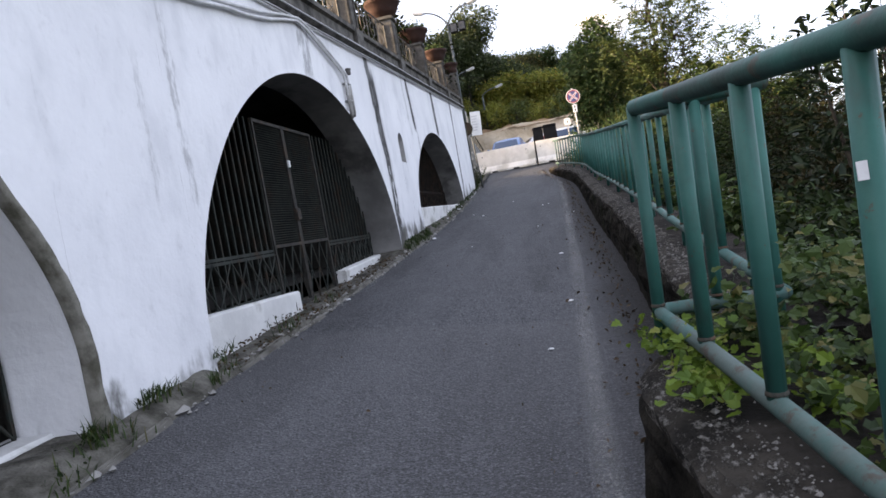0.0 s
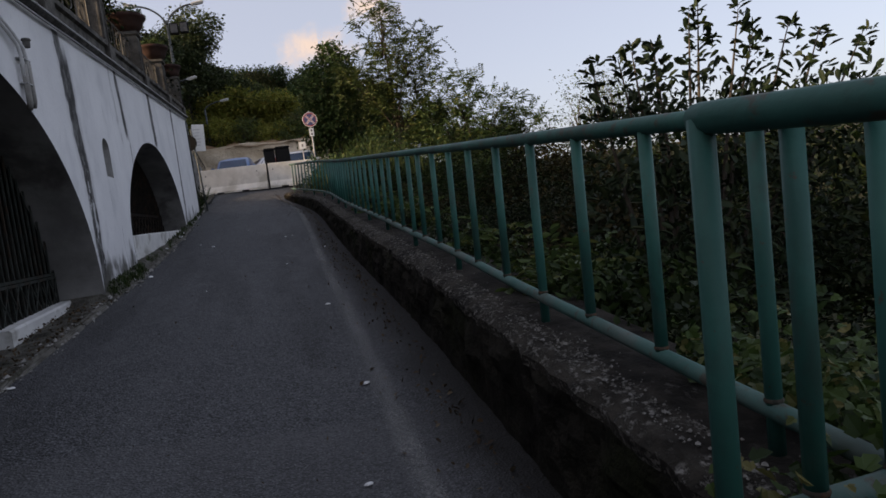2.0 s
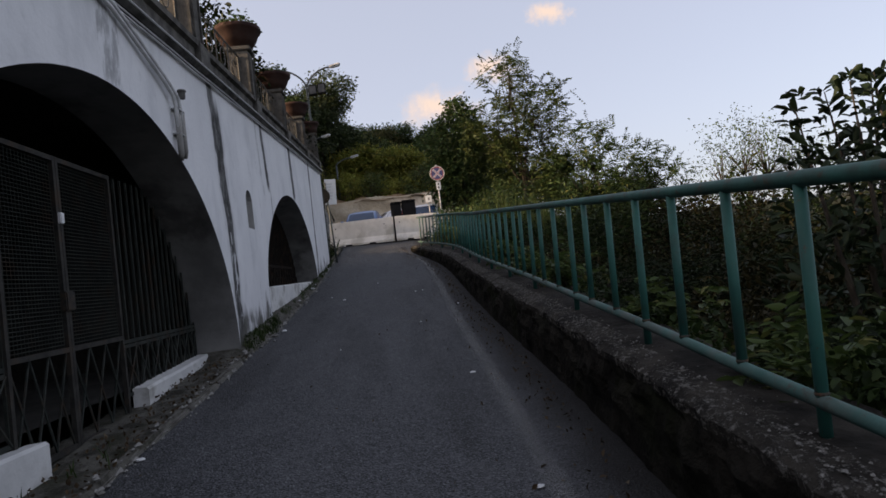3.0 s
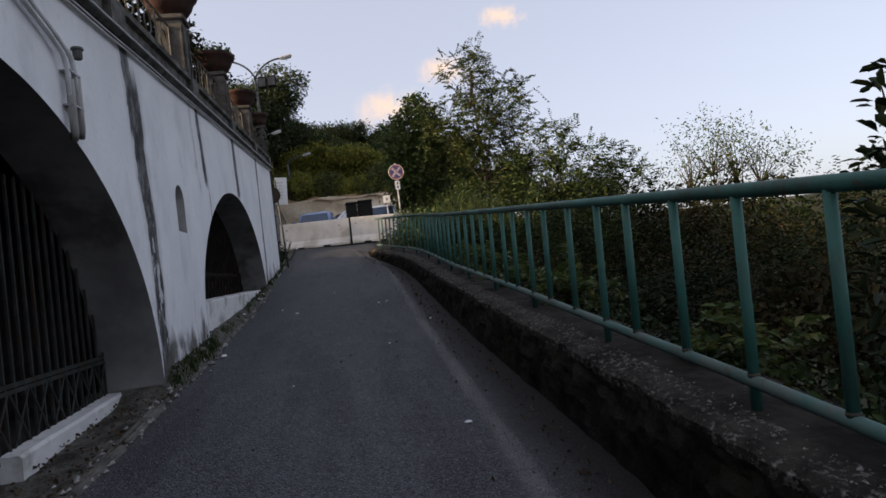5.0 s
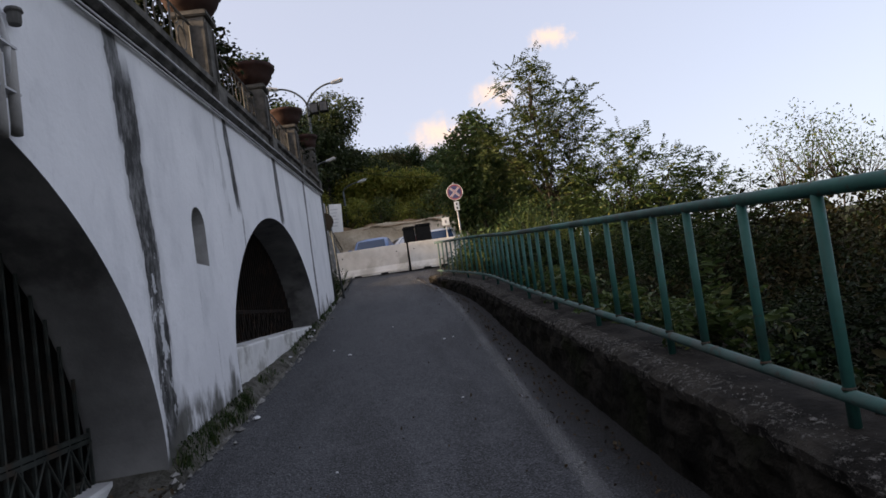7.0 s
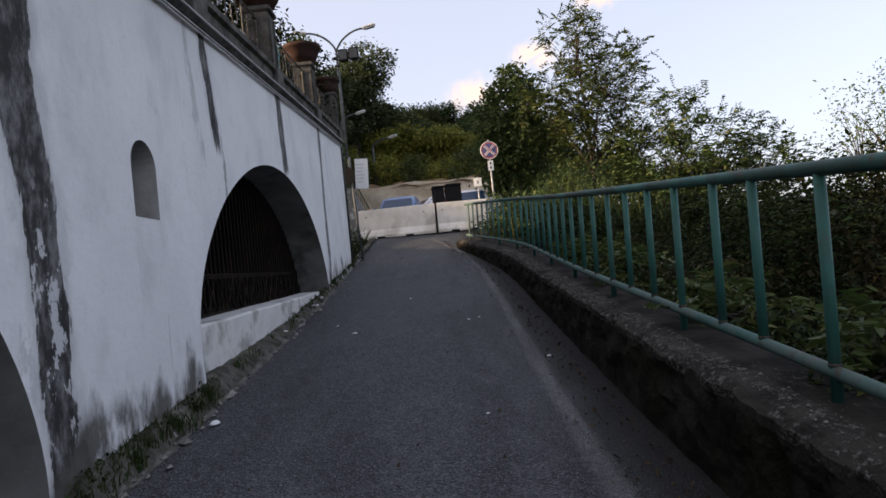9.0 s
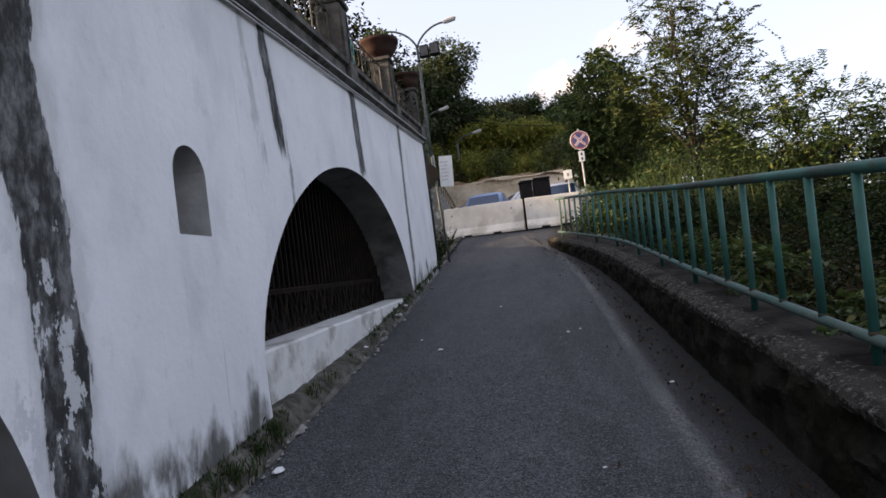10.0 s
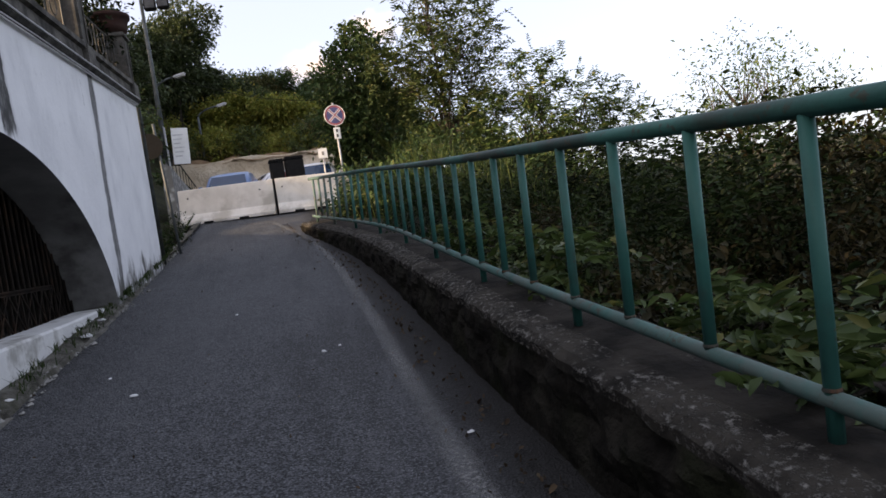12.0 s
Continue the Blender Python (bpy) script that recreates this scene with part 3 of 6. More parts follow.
def build_wall():
    cuts = set(np.round(steps(WALL_Y0, WALL_Y1, 80), 4))
    for l, r, *_ in ARCHES:
        c, hw = (l + r) / 2, (r - l) / 2
        cuts |= {round(c - hw * math.cos(math.pi * k / 48), 4) for k in range(49)}
    nl, nr, nb, _ = NICHE
    cuts |= {round(nl + (nr - nl) * (1 - math.cos(math.pi * k / 12)) / 2, 4) for k in range(13)}
    ys = sorted(cuts)
    ys = [y for i, y in enumerate(ys) if i == 0 or y - ys[i - 1] > 0.002]
    verts, faces, mats = [], [], []

    def quad(a, b, c, d, m):
        i = len(verts)
        verts.extend((a, b, c, d))
        faces.append((i, i + 1, i + 2, i + 3))
        mats.append(m)

    def bulge(y, z):
        return 0.018 * noise.noise((y * 0.35, z * 0.5, 1)) + 0.006 * noise.noise((y * 1.3, z * 1.3, 2))

    def front(y0, y1, lo0, lo1, hi0, hi1):
        n = 6
        for k in range(n):
            p0, p1 = lo0 + (hi0 - lo0) * k / n, lo0 + (hi0 - lo0) * (k + 1) / n
            q0, q1 = lo1 + (hi1 - lo1) * k / n, lo1 + (hi1 - lo1) * (k + 1) / n
            quad((bulge(y0, p0), y0, p0), (bulge(y1, q0), y1, q0), (bulge(y1, q1), y1, q1), (bulge(y0, p1), y0, p1), 0)
    for y0, y1 in zip(ys, ys[1:]):
        mid = (y0 + y1) / 2
        t0, t1 = cornice_z(y0), cornice_z(y1)
        inside = next((a for a in ARCHES if a[0] < mid < a[1]), None)
        if inside:
            b0, b1 = arch_z(inside, y0), arch_z(inside, y1)
            front(y0, y1, b0, b1, t0, t1)
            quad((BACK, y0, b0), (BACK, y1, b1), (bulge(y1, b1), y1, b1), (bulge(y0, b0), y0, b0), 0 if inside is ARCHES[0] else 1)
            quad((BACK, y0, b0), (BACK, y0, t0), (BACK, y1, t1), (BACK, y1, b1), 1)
        else:
            f0, f1 = foot_z(y0), foot_z(y1)
            if nl < mid < nr:
                n0, n1 = niche_top(y0), niche_top(y1)
                front(y0, y1, f0, f1, nb, nb)
                front(y0, y1, n0, n1, t0, t1)
                d = -0.26
                quad((d, y0, nb), (d, y1, nb), (d, y1, n1), (d, y0, n0), 2)
                quad((0.0, y0, nb), (0.0, y1, nb), (d, y1, nb), (d, y0, nb), 2)
                quad((0.0, y0, n0), (d, y0, n0), (d, y1, n1), (0.0, y1, n1), 2)
            else:
                front(y0, y1, f0, f1, t0, t1)
            quad((BACK, y0, f0), (BACK, y0, t0), (BACK, y1, t1), (BACK, y1, f1), 1)
        quad((0, y0, t0), (0, y1, t1), (BACK, y1, t1), (BACK, y0, t0), 1)
    for a in ARCHES:
        for y in a[:2]:
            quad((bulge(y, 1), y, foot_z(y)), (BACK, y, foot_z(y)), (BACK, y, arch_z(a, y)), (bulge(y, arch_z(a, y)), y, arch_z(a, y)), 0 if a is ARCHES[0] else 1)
    for y in (nl, nr):
        quad((0.0, y, nb), (-0.26, y, nb), (-0.26, y, niche_top(y)), (0.0, y, niche_top(y)), 2)
    quad((0, WALL_Y1, foot_z(WALL_Y1)), (-4.5, WALL_Y1, foot_z(WALL_Y1)), (-4.5, WALL_Y1, cornice_z(WALL_Y1)), (0, WALL_Y1, cornice_z(WALL_Y1)), 0)
    quad((0, WALL_Y0, foot_z(WALL_Y0)), (-4.5, WALL_Y0, foot_z(WALL_Y0)), (-4.5, WALL_Y0, cornice_z(WALL_Y0)), (0, WALL_Y0, cornice_z(WALL_Y0)), 0)
    ob = mesh_ob("wall_arcade", verts, faces, [M_WALL, M_SOFFIT, M_NICHE])
    ob.data.polygons.foreach_set("material_index", mats)
    bm = bmesh.new()
    bm.from_mesh(ob.data)
    bmesh.ops.remove_doubles(bm, verts=bm.verts, dist=0.001)
    bmesh.ops.recalc_face_normals(bm, faces=bm.faces)
    bm.to_mesh(ob.data)
    bm.free()
    tagged(ob, "whitewashed retaining wall with arches, dark streaks and flaking paint", "wall", kind="structure")
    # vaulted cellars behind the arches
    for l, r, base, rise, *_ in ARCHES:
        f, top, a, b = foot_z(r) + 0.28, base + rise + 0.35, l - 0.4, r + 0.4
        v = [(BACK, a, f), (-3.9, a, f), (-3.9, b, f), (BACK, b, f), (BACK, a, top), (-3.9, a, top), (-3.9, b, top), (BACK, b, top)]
        tagged(mesh_ob("wall_cellar", v, [(0, 1, 2, 3), (1, 5, 6, 2), (0, 4, 5, 1), (3, 2, 6, 7), (4, 7, 6, 5)], M_PLASTER_DIM), "bare plaster cellar behind the arch, painted as dark as its shade", "cellar", kind="structure")


build_wall()


def build_top():
    """Cornice, parapet band and terrace slab over the arcade."""
    ys = steps(WALL_Y0, WALL_Y1 + 0.05, 60)
    v, f = extrude_y([(-0.3, 0.0), (0.055, 0.0), (0.085, 0.03), (0.085, 0.075), (-0.3, 0.085)], ys, lambda y: (0, cornice_z(y)))
    tagged(mesh_ob("trim_cornice", v, f, M_CORNICE), "thin weather-blackened concrete cornice along the wall top", "cornice", kind="structure")
    v, f = extrude_y([(-0.32, 0.085), (-0.02, 0.087), (-0.02, 0.30), (0.03, 0.32), (0.035, 0.38), (-0.36, 0.385)], ys, lambda y: (0, cornice_z(y)))
    tagged(mesh_ob("trim_parapet", v, f, M_CONC_STAINED), "stained concrete parapet base with a moulded lip", "parapet", kind="structure")
    v, f = extrude_y([(-9.5, 0.0), (-0.3, 0.0), (-0.3, -0.25), (-9.5, -0.25)], steps(WALL_Y0, WALL_Y1, 20), lambda y: (0, cornice_z(y) + 0.12))
    tagged(mesh_ob("floor_terrace", v, f, M_CONC_GREY), "grey concrete terrace above the arcade", "terrace", kind="structure")


M_CORNICE = rough_mat("blackened_cornice", (0.02, 0.019, 0.017), (0.10, 0.096, 0.09), 6, 0.92, 40, 0.6, 0.012, stain=(0.012, 0.012, 0.010), stain_scale=2.5)
M_CONC_STAINED = rough_mat("stained_concrete", (0.045, 0.042, 0.038), (0.15, 0.14, 0.125), 4.5, 0.9, 50, 0.5, 0.012, stain=(0.018, 0.017, 0.015), stain_scale=1.9)
build_top()


# ---------------------------------------------------------------- verge along the wall
VERGE = [(-8, 0.12), (6.6, 0.12), (7.7, 0.12), (8.0, -0.04), (13.6, -0.03), (14.1, 0.17), (16, 0.18), (17, 0.12), (20, 0.06), (22, 0.06), (22.6, 0.1), (33, 0.08)]


def build_verge():
    ys = steps(WALL_Y0, 33, 360)
    verts, faces = [], []
    for y in ys:
        e = smooth_table(EDGE, y)
        h = lerp_table(VERGE, y) + 0.03 * noise.noise((y * 0.9, 4, 0))
        z = road_z(e, y)
        deep = any(a[0] - 0.05 < y < a[1] + 0.05 for a in ARCHES)
        for k, (x, dz) in enumerate(((-0.7 if deep else -0.1, h), (-0.04, h + 0.01), (e * 0.55 - 0.02, h * 0.75), (e - 0.015, 0.045), (e + 0.02, -0.05))):
            verts.append((x + (0.03 * noise.noise((y * 4.0, k * 5.0, 8)) if k > 2 else 0.0), y, z + dz + 0.016 * noise.noise((y * 3.1, k * 2.0, 0)) + 0.014 * noise.noise((y * 9.0, k * 3.0, 4))))
    for j in range(len(ys) - 1):
        for k in range(4):
            q = j * 5 + k
            faces.append((q, q + 1, q + 6, q + 5))
    ob = mesh_ob("verge", verts, faces, M_VERGE)
    tagged(ob, "broken mossy concrete verge at the foot of the wall", "verge", kind="structure")
    return ob


M_VERGE = rough_mat("mossy_concrete", (0.03, 0.028, 0.021), (0.15, 0.142, 0.122), 5.0, 0.93, 22, 0.9, 0.04, stain=(0.03, 0.03, 0.016), stain_scale=2.4)
verge = build_verge()


def plinth(y0, y1, z0, z1, x0, x1):
    """A whitened low wall that closes the foot of an arch."""
    ys = steps(y0, y1, 12)
    verts, faces = [], []
    for y in ys:
        t = (y - y0) / (y1 - y0)
        top = z0 + (z1 - z0) * t
        b = road_z(0, y) - 0.1
        for x, z in ((x1, b), (x1, top - 0.02), (x1 - 0.02, top), (x0, top), (x0, b)):
            verts.append((x + 0.008 * noise.noise((y * 2, z * 3, 1)), y, z + 0.008 * noise.noise((y * 2.3, x * 5, 7))))
    for j in range(12):
        for k in range(5):
            q = j * 5
            faces.append((q + k, q + (k + 1) % 5, q + 5 + (k + 1) % 5, q + 5 + k))
    faces += [(0, 1, 2, 3, 4)[::-1], tuple(range(60, 65))]
    tagged(mesh_ob("wall_plinth", verts, faces, M_PLINTH), "low whitened masonry plinth closing the arch foot", "plinth", kind="structure")


M_PLINTH = rough_mat("whitened_plinth", (0.55, 0.55, 0.54), (0.72, 0.72, 0.70), 2.2, 0.9, 24, 0.4, 0.012, stain=(0.26, 0.25, 0.225), stain_scale=2.2)
plinth(7.9, 10.35, 1.36, 1.305, -0.5, -0.36)
plinth(11.98, 13.86, 1.37, 1.45, -0.5, -0.36)
plinth(15.97, 22.17, 2.16, 2.25, -0.5, -0.12)
plinth(4.2, 6.7, 0.98, 1.0, -0.6, -0.3)


# ---------------------------------------------------------------- iron gates in the arches
def bar(bm, p, q, r=0.009, sides=5):
    return ring_tube(bm, (p, q), r, sides)


def flat_bar(bm, y, z0, z1, x, w=0.02):
    return box(bm, x - w / 2, y - w / 2, z0, x + w / 2, y + w / 2, z1)


def gate(arch, x, leaves, floor, lattice, rail_h, top=None, label="", iron=None):
    """An iron screen: fixed bars, cross-braced foot and, where given, mesh leaves that open."""
    l, r = arch[0], arch[1]
    iron = iron or M_IRON
    t = thing("iron_gate", label, "gate")

    def head(y):
        a = arch_z(arch, min(max(y, l + 0.02), r - 0.02)) - 0.04
        return min(a, top) if top else a
    spans = [(l + 0.04, leaves[0]), (leaves[-1], r - 0.04)] if leaves else [(l + 0.04, r - 0.04)]
    for a, b in spans:
        bm = bmesh.new()
        for z in (floor, floor + lattice, floor + rail_h, (top or 0) - 0.02):
            n = 10
            pts = [y for y in steps(a, b, n) if head(y) > z + 0.02]
            if len(pts) > 1:
                box(bm, x - 0.012, pts[0], z - 0.015, x + 0.012, pts[-1], z + 0.015)
        part("fixed_frame", bm, iron, t)
        k = 0
        count = max(2, round((b - a) / 0.135))
        for y in steps(a, b, count):
            h = head(y)
            if h > floor + 0.1:
                ob = part("bar", flat_bar(bmesh.new(), y, floor, h, x, 0.018), iron, t)
            k += 1
        count = max(2, round((b - a) / 0.3))
        ys = steps(a, b, count)
        for y0, y1 in zip(ys, ys[1:]):
            if min(head(y0), head(y1)) > floor + lattice:
                part("cross_brace", bar(bmesh.new(), (x + 0.012, y0, floor), (x + 0.012, y1, floor + lattice)), iron, t)
                part("cross_brace", bar(bmesh.new(), (x + 0.014, y1, floor), (x + 0.014, y0, floor + lattice)), iron, t)
    for a, b in zip(leaves, leaves[1:]):
        bm = bmesh.new()
        z1 = (top or 3.2)
        lo = floor - 0.22
        for y in (a + 0.02, b - 0.02):
            flat_bar(bm, y, lo, z1, x + 0.01, 0.035)
        for z in (lo + 0.03, lo + 0.72, z1 - 0.02):
            box(bm, x - 0.008, a + 0.02, z - 0.018, x + 0.028, b - 0.02, z + 0.018)
        leaf = part("gate_leaf", bm, M_IRON_PALE, t)
        bm = bmesh.new()
        for y in steps(a + 0.05, b - 0.05, round((b - a) / 0.045)):
            bar(bm, (x, y, lo + 0.74), (x, y, z1 - 0.03), 0.0028, 4)
        for z in steps(lo + 0.76, z1 - 0.05, round((z1 - lo) / 0.045)):
            bar(bm, (x, a + 0.04, z), (x, b - 0.04, z), 0.0028, 4)
        part("wire_mesh", bm, iron, leaf)
        ys = steps(a + 0.04, b - 0.04, 3)
        for y0, y1 in zip(ys, ys[1:]):
            part("lower_brace", bar(bmesh.new(), (x, y0, lo + 0.05), (x, y1, lo + 0.7)), iron, leaf)
            part("lower_brace", bar(bmesh.new(), (x + 0.003, y1, lo + 0.05), (x + 0.003, y0, lo + 0.7)), iron, leaf)
    if len(leaves) == 3:
        y = leaves[1]
        part("lock_box", box(bmesh.new(), x + 0.01, y - 0.07, floor + 0.78, x + 0.06, y + 0.05, floor + 0.92, 0.008), M_IRON_PALE, t, "rusty grey lock box")
        part("latch", box(bmesh.new(), x + 0.02, y - 0.025, floor + 1.42, x + 0.05, y + 0.025, floor + 1.5, 0.005), M_PAPER, t, "pale tag on the latch")
    return t


# Darker copy of the gate iron: the third arch's shade lies in its colour.
M_IRON_SCREEN = rough_mat("rusty_shaded_iron", (0.010, 0.008, 0.007), (0.026, 0.020, 0.016), 9, 0.85, 80, 0.25, 0.004, stain=(0.04, 0.024, 0.016), stain_scale=5, spec=0.08)
M_IRON_GATE = rough_mat("grey_green_gate_iron", (0.019, 0.023, 0.021), (0.042, 0.047, 0.042), 9, 0.72, 80, 0.25, 0.004, stain=(0.045, 0.029, 0.02), stain_scale=5, spec=0.12)
M_IRON_PALE = rough_mat("rusty_iron", (0.022, 0.021, 0.019), (0.05, 0.047, 0.042), 12, 0.7, 70, 0.4, 0.004, stain=(0.06, 0.038, 0.025), stain_scale=6, metal=0.2)
gate(ARCHES[1], -0.5, (10.19, 10.97, 11.86), 1.33, 0.42, 0.46, 3.25, "dark iron gate with wire-mesh leaves closed across the arch", M_IRON_GATE)
gate(ARCHES[2], -0.52, (), 2.2, 0.4, 0.42, None, "rusty iron bar screen above the low white plinth, darkened for shade", M_IRON_SCREEN)
gate(ARCHES[0], -0.52, (), 0.99, 0.42, 0.9, 2.9, "black iron screen with crossed bracing in the arch")


# ---------------------------------------------------------------- balustrade over the arcade
PILLARS = [4.2, 7.3, 10.4, 13.5, 16.55, 19.65, 22.8, 25.65]
PILLAR_X = -0.19


def pillar(y):
    z = cornice_z(y) + 0.38
    t = thing("balustrade_pillar", "weathered grey concrete balustrade pillar with a panelled shaft", "pillar", pose(PILLAR_X, y, z), "pillars of the balustrade")
    bm = box(bmesh.new(), -0.17, -0.17, -0.02, 0.17, 0.17, 0.78, 0.012)
    part("shaft", bm, M_CONC_STAINED, t)
    for s in (-1, 1):
        bm = box(bmesh.new(), 0.172, s * 0.13 - 0.02, 0.06, 0.19, s * 0.13 + 0.02, 0.72, 0.006)
        part("panel_edge", bm, M_CONC_STAINED, t)
    part("pedestal", box(bmesh.new(), -0.18, -0.2, -0.29, 0.235, 0.2, -0.005, 0.012), M_CONC_STAINED, t)
    bm = box(bmesh.new(), -0.21, -0.21, 0.78, 0.21, 0.21, 0.85, 0.014)
    part("cap", bm, M_CONC_STAINED, t)
    return t


def balustrade_panel(y0, y1):
    """Iron railing with hoops and scrolls between two pillars."""
    z0, z1 = cornice_z(y0) + 0.4, cornice_z(y1) + 0.4
    slope = (z1 - z0) / (y1 - y0)
    t = thing("balustrade_railing", "dark iron railing with hoops and scrolls on the parapet", "railing", pose(PILLAR_X, y0, z0), "railings of the balustrade")
    w = y1 - y0

    def p(y, z):
        return (0, y, z + slope * y)
    for name, h in (("bottom_rail", 0.06), ("top_rail", 0.68)):
        part(name, ring_tube(bmesh.new(), (p(0, h), p(w, h)), 0.015, 6), M_IRON_BAL, t)
    n = 4
    for k in range(n + 1):
        y = w * k / n
        part("upright", ring_tube(bmesh.new(), (p(y, 0.0), p(y, 0.68)), 0.012, 6), M_IRON_BAL, t)
    for k in range(n):
        c = w * (k + 0.5) / n
        bm = bmesh.new()
        ring_tube(bm, [p(c + 0.13 * math.cos(a), 0.4 + 0.13 * math.sin(a)) for a in steps(0, 2 * math.pi, 18)], 0.009, 5)
        for s in (-1, 1):
            ring_tube(bm, [p(c + s * (0.02 + 0.15 * math.sin(a)), 0.08 + 0.16 * a / math.pi) for a in steps(0, math.pi, 10)], 0.008, 5)
            ring_tube(bm, [p(c + s * (0.17 - 0.09 * math.sin(a)), 0.5 + 0.16 * a / math.pi) for a in steps(0, math.pi, 8)], 0.008, 5)
        part("scroll", bm, M_IRON_BAL, t)


M_IRON_BAL = rough_mat("dull_iron", (0.05, 0.052, 0.05), (0.10, 0.10, 0.095), 9, 0.65, 70, 0.3, 0.004, stain=(0.09, 0.06, 0.04), stain_scale=5, metal=0.2)
for y in PILLARS:
    pillar(y)
for a, b in zip(PILLARS, PILLARS[1:]):
    balustrade_panel(a + 0.18, b - 0.18)


def flower_bowl(y, r, plants, seed):
    """A terracotta bowl on a pillar with a low plant in it."""
    z = cornice_z(y) + 0.38 + 0.85
    t = thing("flower_bowl", "wide terracotta flower bowl on a balustrade pillar", "planter", pose(PILLAR_X, y, z), "bowls on the pillars")
    prof = [(0.16, 0.0), (0.17, 0.03), (0.24, 0.06), (r * 0.86, 0.14), (r, 0.26), (r + 0.03, 0.28), (r + 0.035, 0.34), (r - 0.02, 0.345), (r - 0.04, 0.29)]
    part("bowl", lathe(bmesh.new(), prof, 28), M_TERRA, t, smooth=True)
    part("soil", lathe(bmesh.new(), [(r - 0.05, 0.27), (r - 0.06, 0.295)], 16), M_GROUND, t)
    rg = np.random.default_rng(seed)
    n = plants
    a, q = rg.uniform(0, 6.283, n), np.sqrt(rg.uniform(0, 1, n)) * (r + 0.03)
    h = rg.gamma(2.5, 0.05, n) * (1.2 - 0.8 * (q / r) ** 2)
    greens = leaf_mesh("plant", np.stack([q * np.cos(a), q * np.sin(a), 0.30 + h], 1), 0.07, M_LEAF_DARK, t, rg=rg)
    tagged(greens, "low leafy plant", kind="stuff")


for i, (y, r, n) in enumerate(((16.55, 0.34, 500), (19.65, 0.34, 450), (22.8, 0.33, 320), (25.65, 0.28, 110))):
    flower_bowl(y, r, n, 20 + i)


def shade_net():
    """A torn strip of knotted netting tied to the iron railing."""
    y0 = 20.15
    z0 = cornice_z(y0) + 0.42
    t = thing("shade_net", "torn strip of teal plastic netting tied to the iron railing", "netting", pose(PILLAR_X + 0.03, y0, z0))
    rg = np.random.default_rng(77)
    bm = bmesh.new()
    for k in range(9):
        y = 0.05 * k
        top = 0.66 - 0.12 * rg.uniform()
        ring_tube(bm, [(0.02 * math.sin(k * 1.9 + 7 * u), y + 0.03 * math.sin(5 * u + k), top * u) for u in steps(0, 1, 8)], 0.006 + 0.005 * rg.uniform(), 5)
    part("strands", bm, M_NET, t)
    bm = bmesh.new()
    for k in range(5):
        z = 0.1 + 0.12 * k
        ring_tube(bm, [(0.025 * math.sin(k + 9 * u), 0.42 * u, z + 0.04 * math.sin(6 * u + k)) for u in steps(0, 1, 8)], 0.006, 5)
    part("cross_strands", bm, M_NET, t)


M_NET = rough_mat("teal_netting", (0.03, 0.16, 0.17), (0.07, 0.27, 0.28), 12, 0.7, 60, 0.3, 0.003)
shade_net()


# ---------------------------------------------------------------- conduits and cables on the wall
def conduit(name, label, runs, r):
    t = thing(name, label, "pipe")
    for pts in runs:
        part("tube", ring_tube(bmesh.new(), pts, r, 8), M_CABLE, t, smooth=True)
    return t


def bracket_bands(t, pts):
    for x, y, z in pts:
        part("clamp", box(bmesh.new(), 0.0, y - 0.088, z - 0.006, x + 0.002, y + 0.088, z + 0.006), M_GALV, t)


c = conduit("conduit", "pair of grey plastic conduits bending down the wall", [
    [(0.04, 7.6, 3.72), (0.04, 8.57, 3.87), (0.04, 9.03, 3.965), (0.04, 9.4, 4.01), (0.04, 9.9, 4.11), (0.04, 10.4, 4.25), (0.04, 10.75, 4.335), (0.04, 10.95, 4.325), (0.04, 11.3, 4.25), (0.045, 11.97, 4.08), (0.05, 12.17, 4.0), (0.05, 12.22, 3.9), (0.05, 12.24, 3.58)],
    [(0.04, 7.9, 3.83), (0.04, 8.94, 3.99), (0.04, 9.27, 4.05), (0.04, 9.78, 4.15), (0.04, 10.4, 4.30), (0.04, 10.8, 4.38), (0.04, 11.0, 4.37), (0.04, 11.43, 4.28), (0.045, 12.1, 4.10), (0.05, 12.3, 4.02), (0.05, 12.34, 3.92), (0.05, 12.36, 3.62)]], 0.0185)
bracket_bands(c, [(0.07, 12.3, 3.9), (0.07, 12.3, 3.66)])
for y, low in ((12.24, 3.42), (12.36, 3.46)):
    part("sleeve", ring_tube(bmesh.new(), ((0.05, y, low + 0.42), (0.05, y, low + 0.05), (0.03, y + 0.03, low)), 0.027, 10), M_CONC_GREY, c, "dull grey sleeve pipe", smooth=True)
part("junction_cap", lathe(bmesh.new(), [(0.03, 0), (0.034, 0.02), (0.034, 0.06), (0.045, 0.07), (0.04, 0.085)], 10, (0.05, 12.43, 4.05)), M_CONC_DARK, c, "dark cap on the conduit bend")
for i, (dz, dx) in enumerate(((-0.016, 0.03), (-0.042, 0.02), (0.05, 0.09))):
    t = thing("cable", "grey cable clipped along the cornice", "cable")
    pts = [(dx + 0.01, y, cornice_z(y) + dz + 0.012 * noise.noise((y * 0.8, i * 3.0, 0))) for y in steps(8.0, WALL_Y1, 50)]
    part("tube", ring_tube(bmesh.new(), pts, 0.0085, 6), M_CABLE, t, smooth=True)


